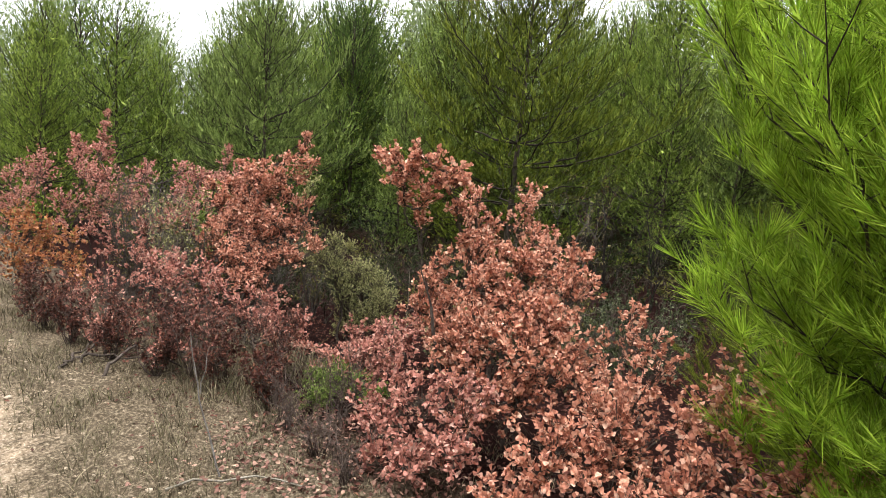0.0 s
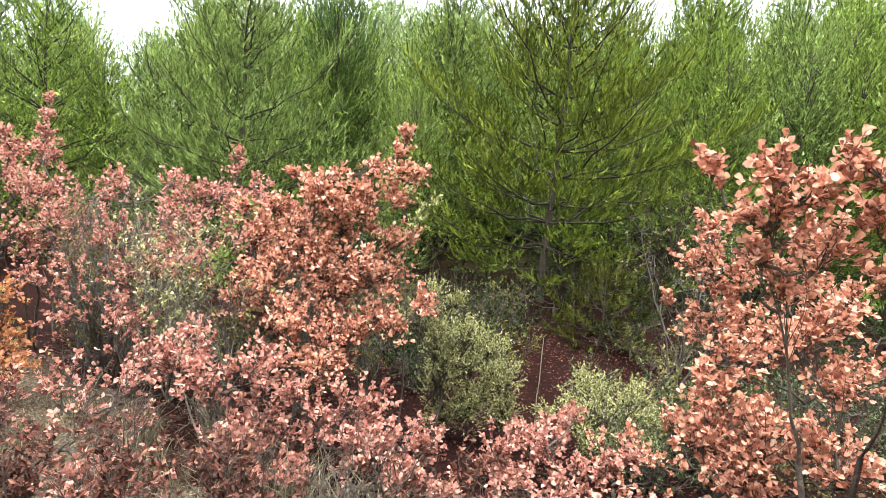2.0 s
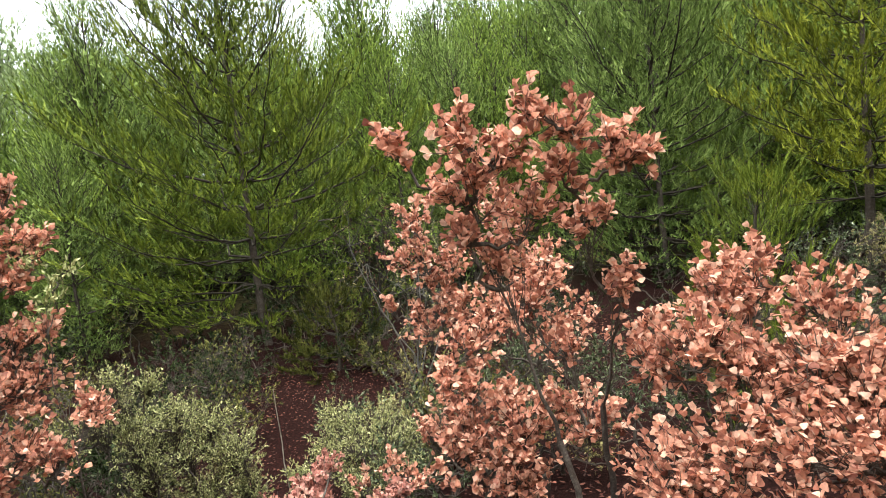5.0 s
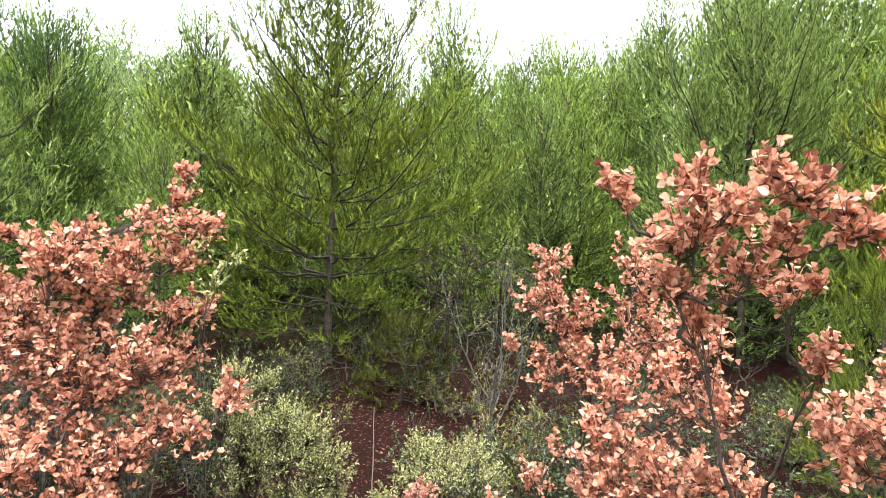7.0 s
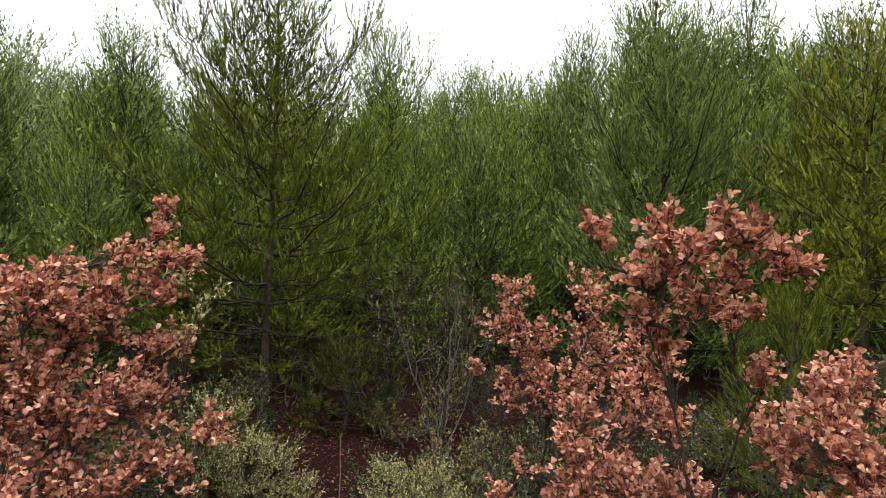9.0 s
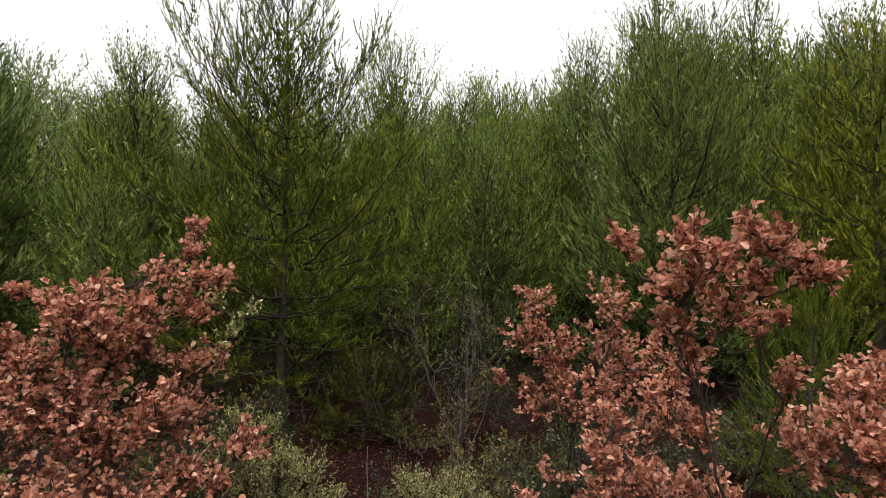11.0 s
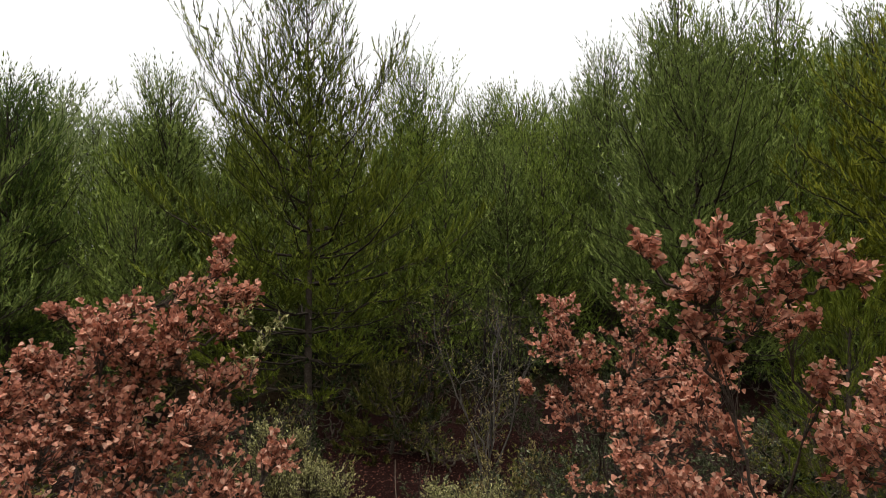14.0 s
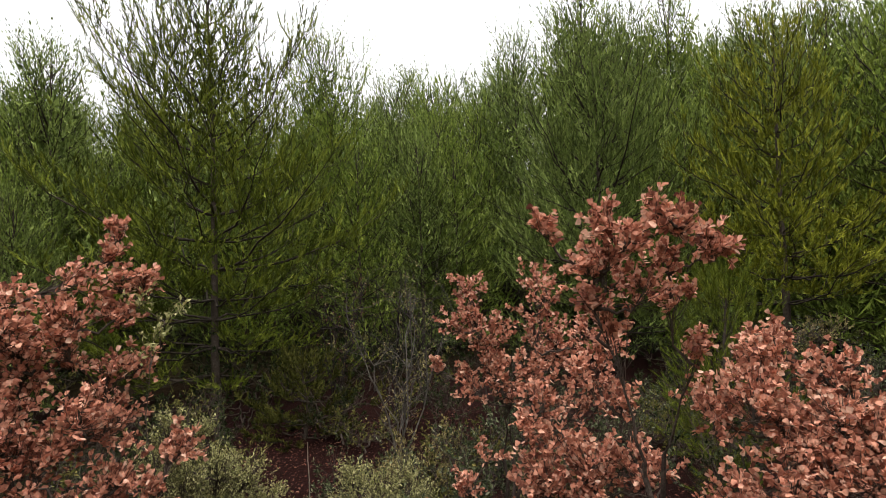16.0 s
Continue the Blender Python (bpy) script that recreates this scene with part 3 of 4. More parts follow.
stand(pine("pine_tree", 1.5, 0.42, 17, "needle_olive", "pine sapling with green needles behind oak shrubs", gap=0.04, count=30, needle=0.06, width=0.0035, side_gap=0.1,
           step=0.24, trunk=0.022, wood=0.5, grow=needles, flare=0.42, bare=0.1), 2.65, 2.85, 90)

stand(pine("pine_tree", 0.85, 0.7, 18, "needle_shaded", "stunted pine sapling with needles dimmed for shade", gap=0.04, count=16, needle=0.06, width=0.008, flare=0.7, step=0.2, trunk=0.02, low=0.1,
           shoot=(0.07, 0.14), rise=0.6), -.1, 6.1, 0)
# the wood behind: a few kinds of pine, repeated on the slope in rows that grow wider apart
WOOD = "dense young pine in the wood on the slope"
NEAR = [pine("pine_tree", h, r, 30 + q, m_, WOOD, gap=0.13, count=9, needle=0.09, width=0.016, split=False, step=0.38, shoot=(0.18, 0.32), wood=1.0, low=.08, side_gap=0.22, bare=0.15, inner=7)
        for q, (h, r, m_) in enumerate(((5.4, 1.9, "needle"), (5.9, 1.8, "needle_blue"), (4.9, 1.9, "needle"), (5.6, 1.7, "needle")))]
BACK = [pine("pine_tree", h, r, 40 + q, m_, WOOD, gap=0.20, count=9, needle=0.125, width=0.018, split=False, step=0.44, per_whorl=6, shoot=(0.20, 0.36), low=0.08, side_gap=0.28, wood=1.2, bare=0.15, inner=8)
        for q, (h, r, m_) in enumerate(((5.4, 2.1, "needle"), (6.0, 2.0, "needle_blue"), (5.0, 2.1, "needle_blue")))]
# the farthest rows, with haze painted into their needles
FAR = [pine("pine_tree", h, r, 50 + q, "needle_haze", WOOD, gap=0.28, count=7, needle=0.16, width=0.03, split=False, step=0.55, per_whorl=6, shoot=(0.26, 0.42), low=0.2, side_gap=0.36, wood=1.5, bare=0.15, inner=9)
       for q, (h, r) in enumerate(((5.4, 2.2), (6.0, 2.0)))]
SPARE = [pine("pine_tree", 6.4, r, 60 + q, m_, "tall thin-topped pine rising above the wood", gap=0.15, count=12, needle=0.09, width=0.013, split=False, step=0.36, shoot=(0.2, 0.34), wood=1.0, low=.1, side_gap=0.2, bare=0.2, inner=6,
              open_top=2.0, top_power=0.8) for q, (r, m_) in enumerate(((1.5, "needle_blue"), (1.3, "needle")))]
rw = np.random.default_rng(77)
used = set()


def plant(kinds, x1, y1, size=1.0, top=None):
    """Stand one of the kinds at a spot, at a given size or grown to a given height above the track."""
    q = int(rw.integers(0, len(kinds)))
    k_ = kinds[q] if kinds[q].name not in used else copy_thing(kinds[q], Matrix())
    used.add(k_.name)
    if top is not None:
        size = min(1.45, max(0.55, (top - float(gz(x1, y1))) / TALL[kinds[q].name]))
    stand(k_, x1, y1, float(rw.uniform(0, 360)), size)
    tagged(k_, group="pines of the wood")


TALL = {k_.name: h for k_, h in zip(NEAR + BACK + FAR + SPARE, (5.5, 6.0, 5.0, 5.7, 5.5, 6.1, 5.1, 5.6, 6.2, 6.7, 6.7))}
for x1, y1, z1 in ((5.9, 13.2, 7.7), (6.6, 11.1, 8.3), (8.5, 10.4, 7.8), (9.0, 8.6, 6.6), (9.5, 7.3, 6.5), (9.9, 5.8, 5.9), (-4.6, 12.1, 6.1), (-9.2, 4.6, 3.9), (5.0, 20.9, 9.2)):
    plant(SPARE, x1, y1, top=z1)
for x1, y1, size in ((-4.3, 9.7, .62), (-4.1, 11.2, .95), (-9.2, 6.0, .8), (8.9, 7.2, .9), (9.6, 4.2, .85), (-8.0, 8.8, .85), (2.4, 10.2, .72), (-7.4, 13.6, .8), (-5.2, 13.0, .78), (3.2, 11.5, .85), (-3.6, 8.2, .5), (-8.6, 4.2, .62), (7.2, 8.6, .85), (-1.7, 11.8, .88), (-.5, 14.2, 1.0), (2.7, 13.4, .98), (-3.0, 13.0, .9), (.6, 15.2, 1.05)):
    plant(NEAR, x1, y1, size)
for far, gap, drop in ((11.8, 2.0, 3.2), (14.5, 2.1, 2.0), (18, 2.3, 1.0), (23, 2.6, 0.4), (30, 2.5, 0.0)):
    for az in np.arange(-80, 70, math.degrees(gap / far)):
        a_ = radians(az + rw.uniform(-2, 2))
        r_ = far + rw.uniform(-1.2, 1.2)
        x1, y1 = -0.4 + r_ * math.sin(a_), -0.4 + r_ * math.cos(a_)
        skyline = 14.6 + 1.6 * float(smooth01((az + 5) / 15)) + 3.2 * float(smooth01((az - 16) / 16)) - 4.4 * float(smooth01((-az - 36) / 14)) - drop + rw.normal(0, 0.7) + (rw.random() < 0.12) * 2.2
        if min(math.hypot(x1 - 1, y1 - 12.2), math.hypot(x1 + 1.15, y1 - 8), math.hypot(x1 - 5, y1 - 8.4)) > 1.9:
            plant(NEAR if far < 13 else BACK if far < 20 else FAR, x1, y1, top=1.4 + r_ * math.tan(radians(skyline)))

# ---- oak shrubs with withered leaves along the verge ----
OAKS = "oak shrubs along the verge"


def oak(base, lobes, seed, tone="rust", singles=120, label="rust-brown oak shrub with withered leaves on the verge", **more):
    return shrub("oak_shrub", base, lobes, label, "shrub", seed, tone, singles=singles, group=OAKS, **more)


oak((0.95, 1.55), [(.40, 1.24, 1.50, .055), (.55, 1.13, 1.48, .075), (.70, 1.08, 1.52, .07), (.82, 1.13, 1.47, .09), (.93, 1.13, 1.44, .08), (1.0, 1.12, 1.39, .05),
                   (.60, 1.2, 1.38, .09), (.50, 1.2, 1.36, .06), (.74, 1.2, 1.29, .09), (.90, 1.27, 1.25, .07), (.56, 1.25, 1.25, .05), (.64, 1.3, 1.18, .07),
                   (.98, 1.25, 1.08, .05), (.80, 1.2, 1.38, .07), (.66, 1.15, 1.43, .07)], 101, "rust", 300, "tall oak shrub, rust-brown withered leaves on open dark branches", stems=2, infill=0, fill=0.5)
oak((0.8, 2.45), [(.54, 2.4, 1.24, .11), (.48, 2.42, 1.08, .09), (.58, 2.4, 0.98, .09), (.95, 2.45, 1.26, .11), (.92, 2.4, 1.06, .13), (.7, 2.4, 1.03, .09),
                  (1.09, 2.48, .8, .13), (1.25, 2.3, .65, .14), (.39, 2.52, .87, .04), (.52, 2.45, .82, .05), (.8, 2.3, .72, .13), (1.1, 2.2, 1.0, .11)], 102, "rust", 300)
oak((0.75, 1.75), [(.62, 1.72, .80, .11), (.60, 1.65, .66, .12), (.52, 1.7, .72, .07), (.95, 1.7, .79, .09), (.92, 1.7, 1.0, .08), (.75, 1.6, .55, .14),
                   (.5, 1.6, .48, .11), (.95, 1.55, .5, .14), (.68, 1.6, .38, .14)], 103, "rust", 300)
oak((1.4, 1.1), [(1.3, 1.3, 1.0, .09), (1.45, 1.35, .98, .11), (1.58, 1.5, 1.0, .11), (1.2, 1.2, .85, .13), (1.05, 1.3, .8, .11), (1.4, 1.1, .8, .15),
                 (1.62, 1.2, .85, .14), (1.15, 1.05, .6, .15), (1.45, .95, .6, .16), (1.0, 1.1, .5, .13), (1.7, 1.0, .65, .15), (1.25, .9, .38, .15),
                 (1.55, .85, .38, .15)], 104, "rust", 300, "low spreading oak shrub with orange-brown withered leaves", twigs=32, infill=2)
oak((2.25, .6), [(1.9, 1.5, .65, .15), (2.1, 1.0, .64, .15), (2.4, .65, .64, .15), (2.6, .4, .54, .15), (2.8, .25, .44, .15), (2.0, .6, .5, .16),
                 (2.3, .35, .42, .16), (2.55, .1, .30, .15), (1.8, .4, .42, .16), (2.1, .15, .27, .16), (1.65, .2, .25, .15), (2.9, .5, .5, .14), (2.95, .2, .3, .14), (3.05, -.05, .2, .13), (2.75, -.05, .18, .13)], 105, "rust", 250, twigs=34, infill=2)
oak((1.1, 0.6), [(.85, .8, .36, .14), (1.1, .6, .36, .14), (1.4, .35, .30, .14), (1.3, .65, .45, .14), (.9, .55, .18, .12), (.72, .7, .18, .11), (1.2, .35, .15, .13)],
    106, "pink", 150)
oak((-1.35, 2.1), [(-1.05, 2.25, 1.60, .045), (-1.05, 2.25, 1.49, .07), (-.93, 2.2, 1.37, .06), (-1.17, 2.2, 1.38, .09), (-1.38, 2.12, 1.32, .09), (-1.52, 2.1, 1.27, .08),
                   (-1.66, 2.1, 1.33, .03), (-1.77, 2.1, 1.13, .08), (-1.92, 2.0, 1.11, .07), (-1.36, 2.1, 1.12, .11), (-1.08, 2.2, 1.02, .11), (-1.6, 2.1, 1.02, .12),
                   (-1.81, 2.0, .94, .1), (-1.7, 2.0, .76, .13), (-1.36, 2.0, .83, .13), (-1.08, 2.1, .81, .12), (-.82, 2.2, .68, .06), (-1.8, 1.9, .57, .13),
                   (-1.46, 1.9, .55, .14), (-1.12, 2.0, .5, .13), (-1.35, 1.8, .35, .14)], 107, "rust", 300, "dense oak shrub with pinkish brown withered leaves", twigs=40, infill=3, rosette=7, bare=.28)
oak((-1.35, 1.4), [(-1.27, 1.35, .48, .12), (-1.45, 1.25, .40, .12), (-1.1, 1.4, .38, .12), (-1.6, 1.3, .43, .12), (-1.25, 1.2, .22, .13), (-1.0, 1.5, .22, .12),
                   (-.85, 1.7, .28, .1), (-1.75, 1.5, .48, .12), (-.6, 1.75, .15, .1), (-.95, 1.25, .12, .1)], 108, "pink", 150)
oak((-2.6, 2.75), [(-2.85, 3.08, 1.42, .05), (-2.8, 3.0, 1.28, .09), (-2.5, 2.9, 1.15, .10), (-2.95, 2.8, 1.05, .12), (-2.3, 2.7, 1.05, .10), (-2.6, 2.7, .9, .13),
                   (-2.2, 2.5, .85, .12), (-2.9, 2.5, .7, .13), (-2.4, 2.3, .55, .14), (-2.0, 2.4, .6, .12)], 109, "pink", 120)
oak((-4.0, 2.35), [(-4.47, 2.72, 1.72, .04), (-4.4, 2.65, 1.58, .06), (-4.2, 2.5, 1.43, .09), (-3.75, 1.9, 1.41, .05), (-3.75, 1.95, 1.28, .09), (-4.1, 2.2, 1.23, .13),
                   (-3.5, 2.1, 1.05, .13), (-3.9, 2.1, 1.0, .14), (-4.3, 2.4, 1.0, .14), (-3.3, 1.95, .85, .12), (-3.6, 1.9, .75, .14), (-4.0, 1.9, .7, .15),
                   (-3.8, 2.75, 1.1, .11), (-3.4, 1.8, .5, .14), (-3.8, 1.7, .4, .14)], 110, "pink", 120, "tall oak shrub with pink-brown withered leaves")
oak((-3.2, 1.4), [(-3.0, 1.4, .5, .11), (-3.2, 1.3, .6, .13), (-3.5, 1.3, .65, .14), (-3.2, 1.2, .35, .13), (-2.8, 1.3, .3, .12), (-3.5, 1.2, .35, .14),
                  (-3.8, 1.3, .6, .14), (-2.6, 1.2, .22, .11), (-3.9, 1.2, .3, .14)], 111, "orange", 120, "low oak shrub with bright orange and olive leaves")
oak((-5.6, 2.6), [(-5.4, 2.5, .9, .15), (-5.7, 2.6, 1.1, .15), (-5.1, 2.2, .7, .15), (-6.0, 2.4, .8, .16), (-5.5, 2.0, .5, .16), (-6.3, 2.7, .9, .15), (-5.9, 1.9, .45, .16)], 112, "pink", 60)
oak((-2.9, 2.0), [(-2.9, 2.0, .85, .13), (-2.6, 1.9, .6, .13), (-3.1, 2.2, 1.1, .12), (-2.5, 1.7, .4, .13), (-2.2, 1.9, .7, .12), (-2.8, 1.6, .4, .14), (-3.0, 2.6, 1.15, .11),
                  (-2.1, 1.6, .3, .13)], 113, "pink", 100)
oak((-2.0, 1.2), [(-2.0, 1.15, .25, .13), (-2.25, 1.2, .32, .13), (-1.8, 1.2, .3, .12), (-2.5, 1.1, .2, .12), (-1.7, 1.0, .12, .11), (-2.1, 1.4, .45, .12)], 114, "pink", 60, bare=.55, rosette=6)
oak((-.15, 2.15), [(-.3, 2.1, .05, .11), (-.1, 2.2, .06, .11), (.1, 2.1, .02, .11), (-.2, 1.9, -.05, .11), (.3, 2.0, .15, .1), (.05, 1.8, -.02, .11), (-.12, 2.55, .02, .09), (-.02, 2.6, .08, .08), (-.3, 2.5, -.05, .09)], 115, "pink", 100,
    "low oak shrub with pink-brown leaves before grey-green bushes")
oak((.25, 1.45), [(.1, 1.4, .05, .12), (.35, 1.4, .2, .13), (.2, 1.6, .1, .12), (-.2, 1.5, -.02, .11), (.5, 1.3, .25, .13)], 116, "pink", 100)
oak((-.75, 1.5), [(-.8, 1.5, .15, .12), (-.55, 1.5, .08, .11), (-.95, 1.65, .3, .12), (-.6, 1.7, .12, .11), (-.4, 1.6, 0, .1)], 117, "pink", 100)
oak((-1.4, .85), [(-1.6, .8, .15, .11), (-1.3, .8, .2, .11), (-1.0, .85, .14, .11), (-.7, .85, .1, .1), (-1.9, .85, .2, .11), (-1.15, 1.0, .3, .11), (-1.75, .7, .1, .1), (-1.45, .68, .1, .1), (-.85, .7, .08, .09), (-.5, .85, .1, .1)], 118, "pink", 60, stems=7, spread=.4, bare=.6, rosette=5)

oak((-3.45, 3.1), [(-3.4, 3.1, 1.05, .13), (-3.7, 3.2, .9, .13), (-3.2, 3.0, .8, .13), (-3.5, 3.0, .6, .14), (-3.1, 3.2, 1.1, .1)], 119, "pink", 60)
oak((-4.5, 3.2), [(-4.5, 3.2, .5, .14), (-4.2, 3.1, .35, .14), (-4.8, 3.3, .4, .14), (-4.3, 3.0, .75, .13), (-4.7, 3.1, .8, .13), (-4.0, 3.2, .6, .13), (-5.1, 3.2, .6, .14)], 122, "pink", 40)
oak((-2.0, 2.75), [(-2.0, 2.7, 1.0, .10), (-2.2, 2.8, .85, .11), (-1.85, 2.7, .7, .12), (-2.1, 2.6, .5, .13)], 120, "pink", 60)
oak((.35, 2.45), [(.3, 2.4, .12, .09), (.5, 2.4, .25, .09), (.15, 2.5, .0, .09), (.42, 2.3, .05, .1), (.62, 2.35, .4, .09)], 121, "rust", 80, "low oak shrub with rust-brown leaves before dark bushes", twigs=14)

# ---- evergreen and bare shrubs between the oaks and the pines ----
def bush(base, lobes, seed, leaves, label, size=(0.014, 0.024), twigs=46, rosette=9, **more):
    return shrub("evergreen_bush", base, lobes, label, "bush", seed, leaves, OVAL, size, twigs, rosette, group="bushes under the pines", **more)


OLIVE = "dense bush of small grey-green leaves"
bush((-.7, 2.9), [(-.72, 2.85, .38, .13), (-.58, 2.85, .28, .13), (-.88, 2.85, .24, .14), (-.50, 2.8, .10, .13), (-.72, 2.72, .18, .15), (-.95, 2.8, .02, .14),
                  (-.65, 2.7, -.05, .15), (-.45, 2.85, -.1, .12)], 201, "olive", OLIVE, size=(.012, .020), twigs=105, bare=0)
bush((.22, 3.0), [(.1, 3.0, .1, .12), (.3, 3.0, .12, .12), (.2, 2.9, -.02, .14), (.42, 3.0, -.05, .12), (0.0, 2.9, -.1, .12), (.12, 2.75, -.15, .13), (.35, 2.75, -.12, .13), (0.0, 3.15, .1, .11), (-.08, 3.0, -.02, .11)], 202, "olive", OLIVE, size=(.012, .020), twigs=85, bare=0)
bush((-.9, 2.6), [(-.9, 2.55, .68, .09), (-.78, 2.6, .62, .08), (-.98, 2.5, .5, .12), (-.85, 2.5, .4, .12), (-.8, 2.55, .25, .12)], 203, "olive", OLIVE, size=(.012, .020), twigs=80, bare=0)
bush((.35, .98), [(.35, .98, .18, .10), (.22, .95, .14, .09), (.48, 1.0, .14, .09), (.6, .95, .08, .07)], 204, "green", "low fresh green bush at the foot of oak shrubs", twigs=45, bare=0)
HOLM = "dark evergreen bush with small glossy leaves"
for q, (x1, y1, h1) in enumerate(((.5, 3.5, .45), (.95, 3.1, .6), (.45, 2.6, .35), (.75, 3.9, .55), (1.35, 3.3, .8), (1.7, 2.6, .7), (1.15, 2.75, .5))):
    r2 = np.random.default_rng(900 + q)
    z1 = float(gz(x1, y1))
    bush((x1, y1), [(x1 + r2.uniform(-.24, .24), y1 + r2.uniform(-.2, .2), z1 + h1 * r2.uniform(.3, 1.05), .12) for _ in range(8)], 920 + q, "holm" if q % 3 else "straw", HOLM if q % 3 else "thin bush with yellowish leaves",
         size=(.018, .032), twigs=12, rosette=8, bare=.1, infill=1)
for q, (x1, y1, h1) in enumerate(((3.7, 3.5, 1.15), (4.3, 3.6, 1.1), (3.2, 3.3, 1.0))):
    r2 = np.random.default_rng(960 + q)
    bush((x1, y1), [(x1 + r2.uniform(-.3, .3), y1 + r2.uniform(-.2, .2), float(gz(x1, y1)) + h1 * r2.uniform(.35, 1.05), .13) for _ in range(9)], 970 + q, "straw" if q else "holm", "thin bush with yellowish and dark leaves" if q else HOLM,
         size=(.018, .032), twigs=13, rosette=7, bare=.1)
ru = np.random.default_rng(55)
undergrowth = []
for x0 in np.arange(-3.2, 6.2, .85):
    for y0 in np.arange(3.0, 6.3, .85):
        x1, y1 = x0 + ru.uniform(-.35, .35), y0 + ru.uniform(-.35, .35)
        if y1 < 3.4 and -1.3 < x1 < .75:
            continue
        if math.hypot(x1 + .3, (y1 - 4.6) * .6) > .75 and math.hypot(x1 + 1.15, y1 - 8) > 1.2 and math.hypot(x1 - 2.65, y1 - 2.85) > .8:
            undergrowth.append((x1, y1, ru.uniform(.42, .58), ru.uniform(.35, .7) + .12 * max(0, y1 - 4.5) * (x1 > 0)))
undergrowth += [(-1.5, 4.6, .5, .6), (-1.1, 5.2, .5, .55), (-1.9, 5.6, .5, .6), (-1.2, 6.3, .5, .5), (-.9, 4.4, .4, .45), (-1.4, 3.7, .45, .5), (-1.75, 4.2, .5, .6), (.35, 3.75, .4, .4), (.2, 5.9, .4, .5), (.8, 3.3, .4, .45), (1.1, 8.2, .6, 1.1), (2.3, 8.6, .7, 1.0), (.3, 9.2, .6, 1.0), (-2.4, 3.3, .5, .5)]
for x0 in np.arange(-7.5, 8.5, 1.15):
    for y0 in (6.9, 8.0, 9.2):
        x1, y1 = x0 + ru.uniform(-.4, .4), y0 + ru.uniform(-.4, .4)
        if math.hypot(x1 + 1.15, y1 - 8) > .5:
            undergrowth.append((x1, y1, ru.uniform(.55, .75), ru.uniform(.5, .95)))
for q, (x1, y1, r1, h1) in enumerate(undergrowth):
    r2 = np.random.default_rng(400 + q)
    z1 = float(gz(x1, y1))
    # bushes farther in get the leaf colour with shade painted in
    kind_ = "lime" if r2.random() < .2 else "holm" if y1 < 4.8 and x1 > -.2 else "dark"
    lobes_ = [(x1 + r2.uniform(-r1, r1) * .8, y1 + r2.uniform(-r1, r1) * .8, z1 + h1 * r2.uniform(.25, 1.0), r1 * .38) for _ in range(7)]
    bush((x1, y1), lobes_, 500 + q, kind_, "loose evergreen bush with leaves darkened for shade" if kind_ == "dark" else "dark evergreen bush with small glossy leaves" if kind_ == "holm" else "thin bush with yellow-green leaves under the pines",
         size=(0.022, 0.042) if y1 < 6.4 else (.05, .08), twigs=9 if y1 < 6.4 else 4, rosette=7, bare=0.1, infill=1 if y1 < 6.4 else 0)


shrub("climbing_vine", (-.98, 2.22), [(-.95, 2.15, 1.27, .08), (-.85, 2.12, 1.2, .06), (-.8, 2.1, 1.24, .05), (-.9, 2.12, 1.12, .06)], "pale green vine climbing through an oak shrub", "vine", 701, "olive", OVAL,
      (.018, .030), 12, 5, stem=.004, stems=1, infill=0)
bush((-2.05, 2.2), [(-2.0, 2.15, 1.05, .08), (-2.1, 2.1, .95, .09), (-2.05, 2.05, .8, .1), (-2.2, 2.1, .7, .1)], 702, "green", "leafy green bush beside oak shrubs", size=(.03, .05), twigs=8, rosette=6)


def twig_shrub(base, height, width, seed, label, leaves=None, wood="pale_twig", stems=9, thick=0.010):
    """A bare shrub: stems that fan out from the ground and fork twice into thin twigs."""
    rng = np.random.default_rng(seed)
    bx, by = base
    bz = float(gz(bx, by)) - 0.02
    thing = tagged(empty("bare_shrub", bx, by, bz), label, "shrub")
    at, way = [], []
    for _ in range(stems):
        a_ = rng.uniform(0, 2 * np.pi)
        top = np.array([np.cos(a_) * width * rng.uniform(.2, 1), np.sin(a_) * width * rng.uniform(.2, 1), height * rng.uniform(.7, 1.05)])
        line = bend(np.array([rng.normal(0, .05), rng.normal(0, .05), 0]), top, 9, 0.0, 0.022, rng)
        line[:, :2] *= (np.linspace(0, 1, 9)[:, None] ** 0.35)
        pile = Pile().tube(line, np.linspace(thick, thick * .25, 9), 5)
        for _ in range(8):
            q_ = rng.integers(2, 9)
            e = line[q_] + unit(rng.normal(0, .6, 3) + [0, 0, .9]) * height * rng.uniform(.12, .28)
            sub = bend(line[q_], e, 5, 0, .012, rng)
            pile.tube(sub, np.linspace(thick * .35, thick * .14, 5), 3)
            for _ in range(3):
                o = sub[rng.integers(1, 5)]
                e2 = o + unit(rng.normal(0, .7, 3) + [0, 0, .7]) * height * rng.uniform(.05, .13)
                pile.tube(bend(o, e2, 3, 0, .006, rng), [thick * .16, thick * .13, thick * .09], 3)
                if leaves and rng.random() < .7:
                    k_ = rng.integers(4, 9)
                    at.append(o + (e2 - o) * rng.uniform(.2, 1, (k_, 1)))
                    way.append(unit(rng.normal(0, 1, (k_, 3)) + [0, 0, .3]))
        part("stem", pile, M[wood], thing, smooth=True)
    if at:
        at, way = np.concatenate(at), np.concatenate(way)
        part("foliage", scatter(Pile(), OVAL, at, leaf_frames(at, way, rng), rng.uniform(.018, .034, len(at)), rng), M[leaves], thing, kind="stuff")
    return thing


